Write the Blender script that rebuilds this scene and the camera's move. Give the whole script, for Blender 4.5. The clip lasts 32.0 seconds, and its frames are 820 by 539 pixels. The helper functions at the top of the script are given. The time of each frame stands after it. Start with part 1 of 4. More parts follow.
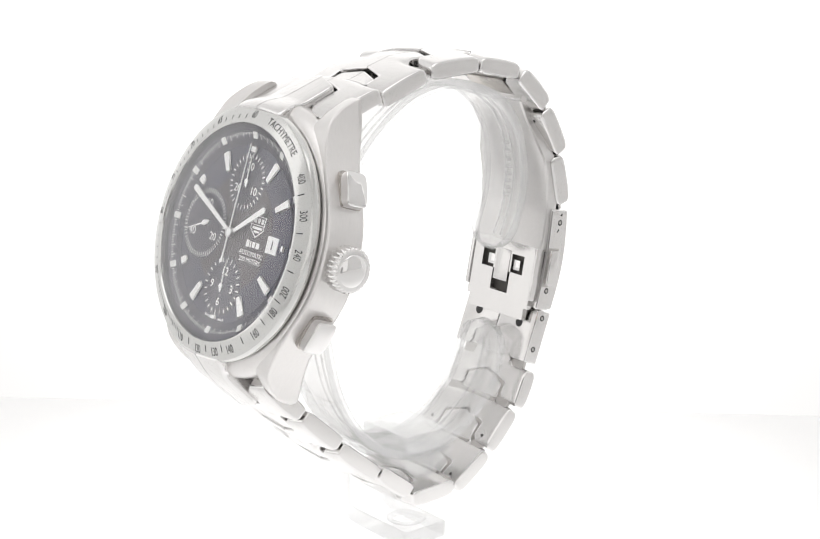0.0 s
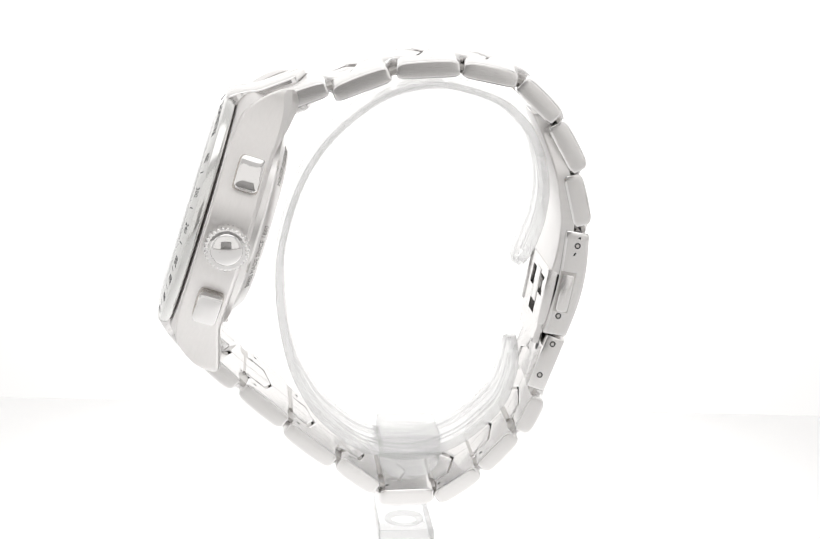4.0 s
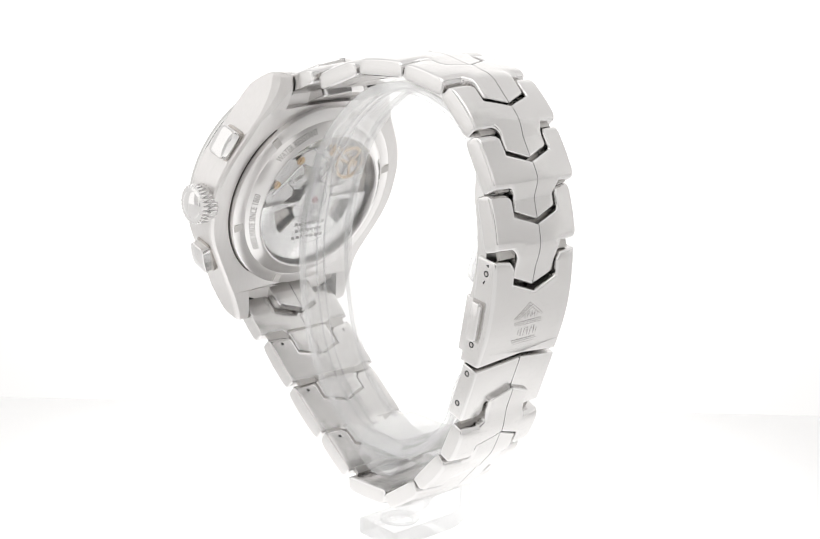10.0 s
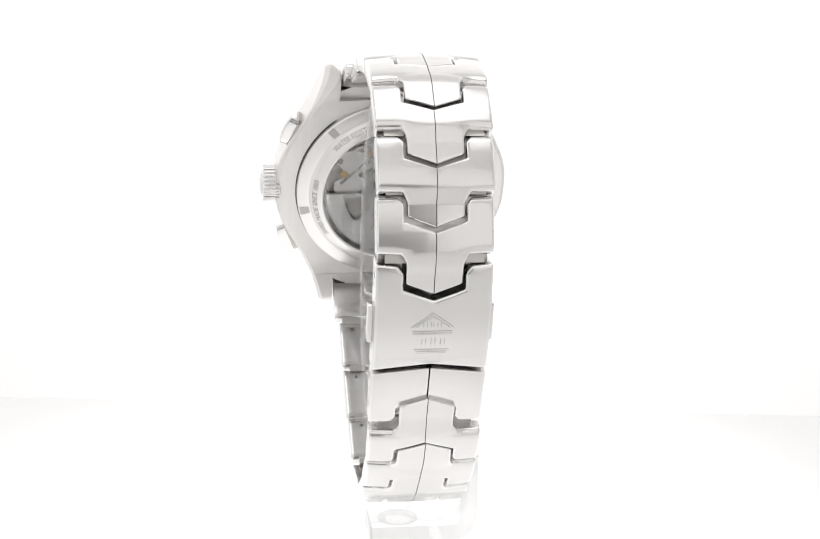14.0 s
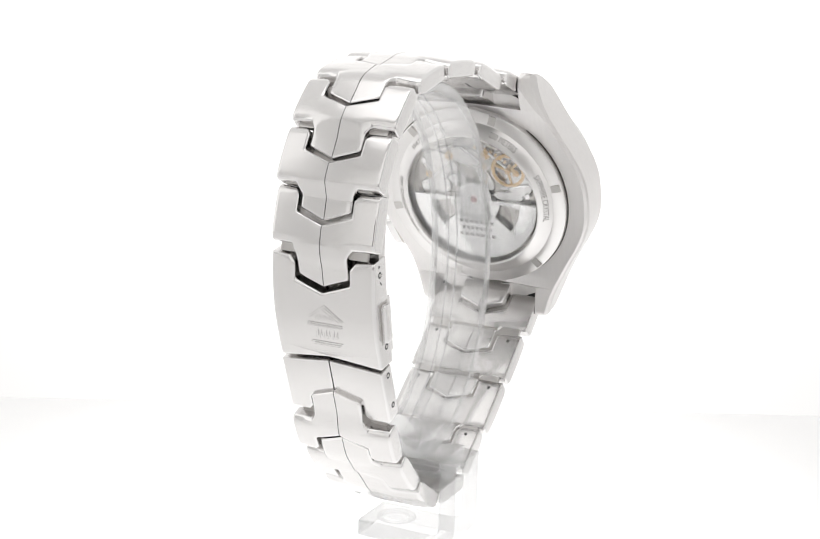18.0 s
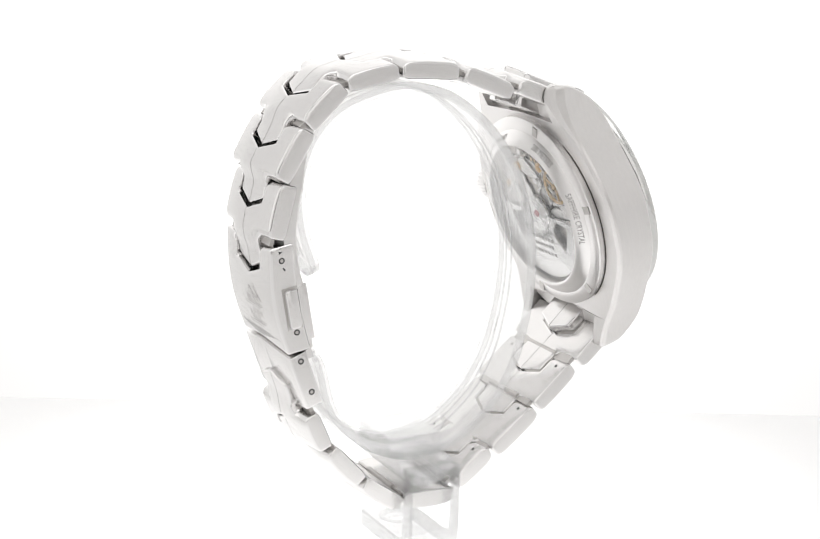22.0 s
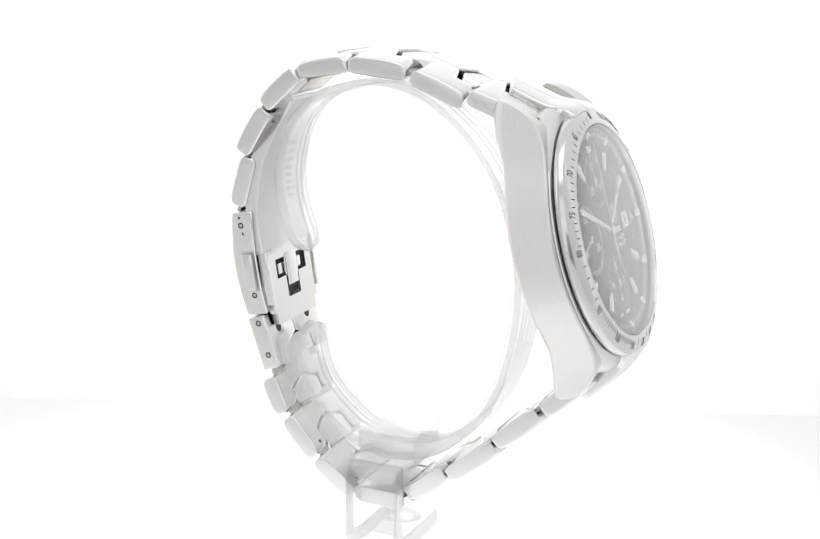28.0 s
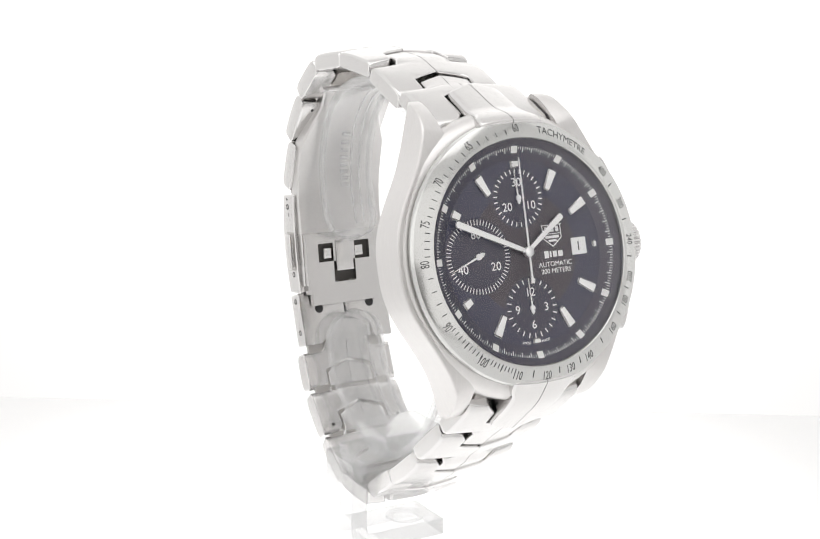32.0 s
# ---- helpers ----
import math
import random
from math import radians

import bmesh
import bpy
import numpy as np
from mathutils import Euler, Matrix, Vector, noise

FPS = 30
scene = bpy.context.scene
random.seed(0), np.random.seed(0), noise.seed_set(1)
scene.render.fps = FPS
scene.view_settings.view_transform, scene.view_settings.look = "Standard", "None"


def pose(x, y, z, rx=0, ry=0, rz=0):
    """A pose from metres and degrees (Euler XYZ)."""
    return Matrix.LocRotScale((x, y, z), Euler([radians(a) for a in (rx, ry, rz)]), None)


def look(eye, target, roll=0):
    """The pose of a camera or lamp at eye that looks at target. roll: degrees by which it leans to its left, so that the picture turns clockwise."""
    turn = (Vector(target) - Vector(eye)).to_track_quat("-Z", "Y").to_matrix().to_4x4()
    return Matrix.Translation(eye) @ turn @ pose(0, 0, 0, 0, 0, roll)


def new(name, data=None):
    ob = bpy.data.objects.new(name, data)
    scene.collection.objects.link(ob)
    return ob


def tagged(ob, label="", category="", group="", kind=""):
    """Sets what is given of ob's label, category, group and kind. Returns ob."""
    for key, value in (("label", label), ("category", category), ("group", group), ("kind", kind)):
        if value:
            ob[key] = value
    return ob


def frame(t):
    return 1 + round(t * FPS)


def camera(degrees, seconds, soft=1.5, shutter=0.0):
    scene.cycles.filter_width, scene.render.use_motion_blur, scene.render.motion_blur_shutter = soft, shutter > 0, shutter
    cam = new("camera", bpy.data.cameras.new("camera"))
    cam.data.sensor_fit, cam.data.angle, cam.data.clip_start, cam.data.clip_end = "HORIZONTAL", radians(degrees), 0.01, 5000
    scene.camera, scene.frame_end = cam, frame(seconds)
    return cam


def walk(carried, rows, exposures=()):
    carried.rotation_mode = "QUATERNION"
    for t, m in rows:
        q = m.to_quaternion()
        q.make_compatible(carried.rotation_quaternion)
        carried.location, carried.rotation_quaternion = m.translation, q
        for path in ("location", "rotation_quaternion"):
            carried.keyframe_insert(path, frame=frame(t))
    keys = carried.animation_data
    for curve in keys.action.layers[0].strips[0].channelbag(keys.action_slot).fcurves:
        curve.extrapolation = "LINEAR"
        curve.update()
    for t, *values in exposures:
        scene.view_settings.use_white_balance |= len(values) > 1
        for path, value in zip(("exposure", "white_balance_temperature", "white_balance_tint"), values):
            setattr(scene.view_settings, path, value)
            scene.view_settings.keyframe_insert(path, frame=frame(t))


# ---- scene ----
# The room is a small white light tent; a wristwatch on a clear stand turns before a still camera.
MM = 0.001
FLOOR = -41.0          # height of the tent floor in the watch's own millimetres
LIFT = -FLOOR * MM
cam = camera(28.857, 32.0, soft=1.2)
EYE = Vector((0, -0.2515, 0.07019 + LIFT))
AIM = EYE + Vector((math.sin(radians(0.097)) * math.cos(radians(14.496)), math.cos(radians(0.097)) * math.cos(radians(14.496)), -math.sin(radians(14.496))))
walk(cam, [(0, look(EYE, AIM, 1.369)), (32.0, look(EYE, AIM, 1.369))])


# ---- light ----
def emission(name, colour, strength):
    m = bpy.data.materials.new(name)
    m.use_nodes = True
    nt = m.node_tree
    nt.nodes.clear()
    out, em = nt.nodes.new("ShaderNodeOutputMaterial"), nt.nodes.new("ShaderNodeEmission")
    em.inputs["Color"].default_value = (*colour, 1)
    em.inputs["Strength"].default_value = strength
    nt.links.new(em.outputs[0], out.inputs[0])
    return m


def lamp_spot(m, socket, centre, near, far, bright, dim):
    """Paints a hot spot into a sheet's emission, bright at centre and dim far out."""
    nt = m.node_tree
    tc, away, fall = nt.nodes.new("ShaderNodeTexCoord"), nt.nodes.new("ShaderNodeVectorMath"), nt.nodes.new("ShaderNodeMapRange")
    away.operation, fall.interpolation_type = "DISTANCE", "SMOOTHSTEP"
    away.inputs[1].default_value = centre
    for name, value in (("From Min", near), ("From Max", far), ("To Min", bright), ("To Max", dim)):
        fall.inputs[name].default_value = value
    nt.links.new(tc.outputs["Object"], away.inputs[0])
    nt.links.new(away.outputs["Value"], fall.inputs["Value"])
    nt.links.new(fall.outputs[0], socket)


world = bpy.data.worlds.new("tent_world")
world.use_nodes = True
world.node_tree.nodes["Background"].inputs["Color"].default_value = (1, 1, 1, 1)
world.node_tree.nodes["Background"].inputs["Strength"].default_value = 0.05
scene.world = world
# assumed tent sources; the side, top and front sheets glow out of view
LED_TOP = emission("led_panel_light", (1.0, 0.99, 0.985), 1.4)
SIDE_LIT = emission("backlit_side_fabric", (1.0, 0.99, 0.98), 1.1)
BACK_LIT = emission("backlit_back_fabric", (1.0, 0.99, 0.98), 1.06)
# hot spot painted into the backdrop so its middle burns out to white
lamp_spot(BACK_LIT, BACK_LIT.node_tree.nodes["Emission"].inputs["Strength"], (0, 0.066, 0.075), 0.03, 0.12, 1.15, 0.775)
FRONT_FILL = emission("added_front_glow", (1.0, 0.985, 0.97), 0.88)
scene.view_settings.exposure = 0.35


# ---- materials ----
def material(name, colour, rough=0.5, metal=0.0, grain=None, bump=0.0, bump_scale=400.0, vary=0.0, stretch=(1, 1, 1), spec=None):
    """A principled surface; grain: amount by which fine noise moves its roughness."""
    m = bpy.data.materials.new(name)
    m.use_nodes = True
    nt = m.node_tree
    b = nt.nodes["Principled BSDF"]
    b.inputs["Base Color"].default_value = (*colour, 1)
    b.inputs["Roughness"].default_value = rough
    b.inputs["Metallic"].default_value = metal
    if spec is not None:
        b.inputs["Specular IOR Level"].default_value = spec
    if grain or bump or vary:
        tc, mp, nz = nt.nodes.new("ShaderNodeTexCoord"), nt.nodes.new("ShaderNodeMapping"), nt.nodes.new("ShaderNodeTexNoise")
        nt.links.new(tc.outputs["Object"], mp.inputs["Vector"])
        mp.inputs["Scale"].default_value = stretch
        nt.links.new(mp.outputs[0], nz.inputs["Vector"])
        nz.inputs["Scale"].default_value = bump_scale
        nz.inputs["Detail"].default_value = 4
        if grain:
            r = nt.nodes.new("ShaderNodeMapRange")
            r.inputs["To Min"].default_value, r.inputs["To Max"].default_value = max(0.02, rough - grain), rough + grain
            nt.links.new(nz.outputs["Fac"], r.inputs["Value"])
            nt.links.new(r.outputs[0], b.inputs["Roughness"])
        if bump:
            bp = nt.nodes.new("ShaderNodeBump")
            bp.inputs["Strength"].default_value = bump
            bp.inputs["Distance"].default_value = 0.00002
            nt.links.new(nz.outputs["Fac"], bp.inputs["Height"])
            nt.links.new(bp.outputs[0], b.inputs["Normal"])
        if vary:
            n2 = nt.nodes.new("ShaderNodeTexNoise")
            n2.inputs["Scale"].default_value = 90.0 if stretch == (1, 1, 1) else 2200.0
            n2.inputs["Detail"].default_value = 6
            n2.inputs["Roughness"].default_value = 0.7
            nt.links.new(mp.outputs[0] if stretch != (1, 1, 1) else tc.outputs["Object"], n2.inputs["Vector"])
            mx = nt.nodes.new("ShaderNodeMix")
            mx.data_type = "RGBA"
            mx.inputs["A"].default_value = (*[c * (1 - vary) for c in colour], 1)
            mx.inputs["B"].default_value = (*[min(1, c * (1 + vary)) for c in colour], 1)
            nt.links.new(n2.outputs["Fac"], mx.inputs["Factor"])
            nt.links.new(mx.outputs["Result"], b.inputs["Base Color"])
    return m


STEEL = material("brushed_steel", (0.66, 0.648, 0.64), 0.235, 1.0, grain=0.03, bump=0.06, bump_scale=9000, stretch=(0.03, 1, 1), vary=0.04)
BLADE = material("dull_blade_steel", (0.66, 0.648, 0.64), 0.3, 1.0, grain=0.05, bump=0.08, bump_scale=9000, stretch=(1, 0.03, 1), vary=0.06)
STEEL_V = material("brushed_steel_lengthwise", (0.66, 0.648, 0.64), 0.235, 1.0, grain=0.03, bump=0.06, bump_scale=9000, stretch=(1, 0.03, 1), vary=0.04)
POLISH = material("polished_steel", (0.71, 0.7, 0.695), 0.09, 1.0, grain=0.03, bump_scale=3000, vary=0.02)
MATT = material("sanded_steel", (0.75, 0.737, 0.728), 0.3, 1.0, grain=0.05, bump_scale=8000, vary=0.03)
SATIN = material("satin_case_steel", (0.69, 0.675, 0.666), 0.36, 1.0, grain=0.06, bump=0.12, bump_scale=9000, stretch=(1, 0.03, 1), vary=0.06)
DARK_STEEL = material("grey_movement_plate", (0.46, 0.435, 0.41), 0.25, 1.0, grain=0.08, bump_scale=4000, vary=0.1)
GILT = material("gilt_brass", (0.62, 0.44, 0.24), 0.3, 1.0, grain=0.05, bump_scale=4000)
# near-black base colour stands in for the shade deep in the joints
JOINT = material("shaded_joint_steel", (0.08, 0.075, 0.07), 0.5, 0.6, grain=0.1, bump_scale=3000)
# lit copy of the joint steel, for gaps and recesses with less shade
PALE_JOINT = material("pale_joint_steel", (0.5, 0.485, 0.47), 0.35, 1.0, grain=0.1, bump_scale=3000)
# black for print and marks, and for the shade painted inside holes and slots
INK = material("black_engraving_and_hole_shade", (0.04, 0.04, 0.04), 0.6, 0.0, grain=0.1, bump_scale=3000)
WHITE_PRINT = material("white_print", (0.92, 0.92, 0.92), 0.5, grain=0.05, bump_scale=3000)
LUME = material("white_luminous_paint", (0.95, 0.95, 0.94), 0.3, grain=0.05, bump_scale=3000)
HAND_METAL = material("polished_white_metal", (0.93, 0.93, 0.93), 0.3, 1.0, grain=0.04, bump_scale=3000)
ACRYLIC = material("clear_acrylic", (0.95, 0.95, 0.95), 0.2, bump=1.0, bump_scale=160)
EDGE = material("milky_bright_edge", (0.97, 0.97, 0.97), 0.2, bump=1.0, bump_scale=200)
POST_CLEAR = material("clear_post_acrylic", (0.95, 0.95, 0.95), 0.2, bump=0.5, bump_scale=120)
CUT_EDGE = material("greyed_acrylic_edge", (0.95, 0.95, 0.95), 0.3, bump=1.0, bump_scale=300)
HAZE = material("hazy_clear_acrylic", (0.96, 0.96, 0.96), 0.25, bump=1.0, bump_scale=240)
BACK_GLASS = material("mineral_back_glass", (1, 1, 1), 0.02, 0.0)
SAPPHIRE = material("sapphire_crystal", (1, 1, 1), 0.02, 0.0)


def see_through(m, gloss=1.5, base=0.025, power_of=4.0, tint=1.0, haze=0.0, rough=0.03):
    """A thin clear pane or plastic wall: straight through but for the gloss, which grows towards the rim; haze: a milky
    share that paints in the bright veil of tent light.
    """
    nt = m.node_tree
    out, b = nt.nodes["Material Output"], nt.nodes["Principled BSDF"]
    clear, mix = nt.nodes.new("ShaderNodeBsdfTransparent"), nt.nodes.new("ShaderNodeMixShader")
    clear.inputs["Color"].default_value = (tint, tint, tint, 1)
    fr, gl = nt.nodes.new("ShaderNodeLayerWeight"), nt.nodes.new("ShaderNodeBsdfGlossy")
    power, scale = nt.nodes.new("ShaderNodeMath"), nt.nodes.new("ShaderNodeMath")
    power.operation, scale.operation = "POWER", "MULTIPLY_ADD"
    power.inputs[1].default_value = power_of
    scale.inputs[1].default_value, scale.inputs[2].default_value = gloss, base
    fr.inputs["Blend"].default_value = 0.5
    gl.inputs["Roughness"].default_value = rough
    for link in list(b.inputs["Normal"].links):
        nt.links.new(link.from_socket, gl.inputs["Normal"])
    nt.links.new(fr.outputs["Facing"], power.inputs[0])
    nt.links.new(power.outputs[0], scale.inputs[0])
    nt.links.new(scale.outputs[0], mix.inputs[0])
    nt.links.new(clear.outputs[0], mix.inputs[1])
    nt.links.new(gl.outputs[0], mix.inputs[2])
    top = mix.outputs[0]
    if haze:
        cloudy = nt.nodes.new("ShaderNodeMixShader")
        cloudy.inputs[0].default_value = haze
        glow, milk = nt.nodes.new("ShaderNodeBsdfTranslucent"), nt.nodes.new("ShaderNodeMixShader")
        glow.inputs["Color"].default_value = (0.97, 0.97, 0.97, 1)
        milk.inputs[0].default_value = 0.4
        nt.links.new(glow.outputs[0], milk.inputs[1])
        nt.links.new(b.outputs[0], milk.inputs[2])
        nt.links.new(top, cloudy.inputs[1])
        nt.links.new(milk.outputs[0], cloudy.inputs[2])
        top = cloudy.outputs[0]
    nt.links.new(top, out.inputs["Surface"])


see_through(ACRYLIC, 0.8, 0.07, 3.0, 0.997, 0.13, 0.06)
# extra milk paints in the bright light that the rims would refract
see_through(EDGE, 0.8, 0.08, 2.5, 0.998, 0.21, 0.1)
# grey tint draws the foot's edges where refraction would darken them
see_through(CUT_EDGE, 0.9, 0.05, 2.5, 0.94, 0.04, 0.15)
see_through(HAZE, 0.8, 0.12, 2.5, 0.995, 0.18, 0.1)
see_through(SAPPHIRE, 1.2, 0.02, 3.0)
see_through(BACK_GLASS, 0.5, 0.1)
see_through(POST_CLEAR, 0.5, 0.05, 3.0, 0.95, 0.05, 0.05)
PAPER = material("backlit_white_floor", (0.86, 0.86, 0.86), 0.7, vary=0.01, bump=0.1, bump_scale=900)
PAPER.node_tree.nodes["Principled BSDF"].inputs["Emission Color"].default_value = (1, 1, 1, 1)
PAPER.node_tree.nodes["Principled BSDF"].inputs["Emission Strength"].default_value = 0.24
# floor glow painted brightest under the stand, to wash out its shadow
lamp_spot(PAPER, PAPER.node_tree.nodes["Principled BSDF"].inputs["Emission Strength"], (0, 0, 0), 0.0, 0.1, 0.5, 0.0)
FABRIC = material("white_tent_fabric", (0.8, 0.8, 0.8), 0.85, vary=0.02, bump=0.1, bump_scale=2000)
BLACK = material("dim_room_cloth", (0.4, 0.395, 0.39), 0.9, vary=0.1, bump=0.1)


def sunray(name, colour, rough, metal):
    """A lacquered metal dial brushed from its centre: the grain runs out like rays."""
    m = material(name, colour, rough, metal)
    nt = m.node_tree
    b = nt.nodes["Principled BSDF"]
    tg = nt.nodes.new("ShaderNodeTangent")
    tg.direction_type, tg.axis = "RADIAL", "Z"
    nt.links.new(tg.outputs[0], b.inputs["Tangent"])
    return m


DIAL = sunray("blue_sunray_dial", (0.014, 0.023, 0.063), 0.36, 0.3)
DIAL_IN = sunray("blue_dial_centre", (0.03, 0.028, 0.045), 0.4, 0.3)
RING = material("blue_minute_ring", (0.018, 0.024, 0.055), 0.36, 0.3)
for m in (DIAL, DIAL_IN, RING):
    m.node_tree.nodes["Principled BSDF"].inputs["Specular IOR Level"].default_value = 1.0
    m.node_tree.nodes["Principled BSDF"].inputs["Specular Tint"].default_value = (1.0, 0.8, 0.74, 1)
    m.node_tree.nodes["Principled BSDF"].inputs["Coat Weight"].default_value = 0.4
    m.node_tree.nodes["Principled BSDF"].inputs["Coat Roughness"].default_value = 0.3
    m.node_tree.nodes["Principled BSDF"].inputs["Coat IOR"].default_value = 1.6


# ---- building helpers ----
def finish(bm, mat, angle=35):
    """A mesh in metres from a bmesh in millimetres, smooth but for its sharp edges."""
    bmesh.ops.recalc_face_normals(bm, faces=bm.faces)
    me = bpy.data.meshes.new("mesh")
    bm.to_mesh(me)
    bm.free()
    me.transform(Matrix.Scale(MM, 4))
    for p in me.polygons:
        p.use_smooth = True
    me.set_sharp_from_angle(angle=radians(angle))
    me.materials.append(mat)
    # bevels of hazy acrylic take EDGE as painted bright lines
    me.materials.append(EDGE if mat == HAZE else POLISH if mat.node_tree.nodes.get("Principled BSDF") and mat.node_tree.nodes["Principled BSDF"].inputs["Metallic"].default_value > 0.5 else mat)
    return me


def part(name, bm, mat, parent, label="", m=None, angle=35):
    """Links a bmesh (or a ready mesh) as one mesh object under a thing or part; m: its pose in the parent, in millimetres."""
    me = bm if isinstance(bm, bpy.types.Mesh) else finish(bm, mat, angle)
    ob = new(name, me)
    ob.parent = parent
    if m is not None:
        m = m.copy()
        m.translation = m.translation * MM
        ob.matrix_basis = m
    return tagged(ob, label=label)


def prism(outline, low, high, bevel=0.0, seg=2, bm=None, z_low=None, shine=True, crisp=-1.0):
    """A closed outline of (x, y) raised from low to high; high (and z_low) may be a function of (x, y)."""
    own = bmesh.new()
    up = high if callable(high) else (lambda x, y: high)
    dn = z_low or (lambda x, y: low)
    a = [own.verts.new((x, y, dn(x, y))) for x, y in outline]
    b = [own.verts.new((x, y, up(x, y))) for x, y in outline]
    own.faces.new(b)
    own.faces.new(a[::-1])
    n = len(outline)
    for i in range(n):
        own.faces.new((a[i], a[(i + 1) % n], b[(i + 1) % n], b[i]))
    bmesh.ops.recalc_face_normals(own, faces=own.faces)
    if bevel:
        bmesh.ops.bevel(own, geom=[e for e in own.edges if min(abs(v.co.x) for v in e.verts) > crisp or max(abs(v.co.x) for v in e.verts) > crisp], offset=bevel, segments=seg, profile=0.6, material=1 if shine else -1, affect="EDGES", clamp_overlap=True)
    if bm is None:
        return own
    return merge(bm, own)


def merge(bm, other, m=None):
    """Adds other's geometry to bm."""
    if m is not None:
        other.transform(m)
    me = bpy.data.meshes.new("tmp")
    other.to_mesh(me)
    other.free()
    bm.from_mesh(me)
    bpy.data.meshes.remove(me)
    return bm


def box(x0, x1, y0, y1, z0, z1, bevel=0.0, seg=2, bm=None):
    return prism([(x0, y0), (x1, y0), (x1, y1), (x0, y1)], z0, z1, bevel, seg, bm)


def lathe(profile, seg=128, closed=True, bm=None):
    """Turns (radius, height) points about z."""
    own = bm or bmesh.new()
    rings = []
    for r, z in profile:
        rings.append([own.verts.new((0, 0, z))] if r < 1e-6 else [own.verts.new((r * math.cos(2 * math.pi * i / seg), r * math.sin(2 * math.pi * i / seg), z)) for i in range(seg)])
    pairs = list(zip(rings, rings[1:])) + ([(rings[-1], rings[0])] if closed else [])
    for a, b in pairs:
        for i in range(seg):
            j = (i + 1) % seg
            q = [a[i % len(a)], a[j % len(a)], b[j % len(b)], b[i % len(b)]]
            q = list(dict.fromkeys(q))
            if len(q) > 2:
                own.faces.new(q)
    return own


def sweep(path, section, bm=None):
    """Carries a closed section of (x, n) along a path of (y, z) in the loop's plane; n points to the left of the way."""
    own = bm or bmesh.new()
    rings = []
    for i, (y, z) in enumerate(path):
        y0, z0 = path[max(i - 1, 0)]
        y1, z1 = path[min(i + 1, len(path) - 1)]
        k = math.hypot(y1 - y0, z1 - z0)
        ny, nz = -(z1 - z0) / k, (y1 - y0) / k
        sec = section(i / (len(path) - 1)) if callable(section) else section
        rings.append([own.verts.new((x, y + ny * n, z + nz * n)) for x, n in sec])
    m = len(rings[0])
    for a, b in zip(rings, rings[1:]):
        for i in range(m):
            own.faces.new((a[i], a[(i + 1) % m], b[(i + 1) % m], b[i]))
    own.faces.new(rings[0])
    own.faces.new(rings[-1][::-1])
    return own


def smooth_path(points, n):
    """A Catmull-Rom line of n steps a span through points."""
    out = []
    p = [points[0], *points, points[-1]]
    for i in range(1, len(p) - 2):
        for k in range(n):
            t = k / n
            out.append(tuple(0.5 * (2 * p[i][c] + (p[i + 1][c] - p[i - 1][c]) * t + (2 * p[i - 1][c] - 5 * p[i][c] + 4 * p[i + 1][c] - p[i + 2][c]) * t * t + (3 * p[i][c] - p[i - 1][c] - 3 * p[i + 1][c] + p[i + 2][c]) * t ** 3) for c in range(len(p[i]))))
    out.append(points[-1])
    return out


def lerp_table(table, x):
    for (x0, y0), (x1, y1) in zip(table, table[1:]):
        if x <= x1:
            return y0 + (y1 - y0) * max(0, (x - x0)) / (x1 - x0)
    return table[-1][1]


def glyphs(body, size, narrow=1.0, depth=0.02):
    """Flat letters about the origin, in millimetres."""
    cu = bpy.data.curves.new("letters", "FONT")
    cu.body, cu.size, cu.align_x, cu.align_y, cu.extrude, cu.resolution_u = body, size, "CENTER", "CENTER", depth, 3
    ob = new("letters", cu)
    bpy.context.view_layer.update()
    me = bpy.data.meshes.new_from_object(ob.evaluated_get(bpy.context.evaluated_depsgraph_get()))
    bpy.data.objects.remove(ob)
    bpy.data.curves.remove(cu)
    bm = bmesh.new()
    bm.from_mesh(me)
    bpy.data.meshes.remove(me)
    ys = [v.co.y for v in bm.verts]
    mid = (min(ys) + max(ys)) / 2
    for v in bm.verts:
        v.co.x *= narrow
        v.co.y -= mid
    return bm


def bend_round(bm, radius, angle, height, flip=False, mirror=False):
    """Lays flat letters on a ring: angle clockwise from twelve, height: a function of the radius; flip: feet outward; mirror: read from below."""
    for v in bm.verts:
        x, y, z = v.co
        if flip:
            x, y = -x, -y
        r = radius + y
        a = radians(angle) + (-x if mirror else x) / radius
        v.co = (r * math.sin(a), r * math.cos(a), height(r) + (-z if mirror else z))
    return bm


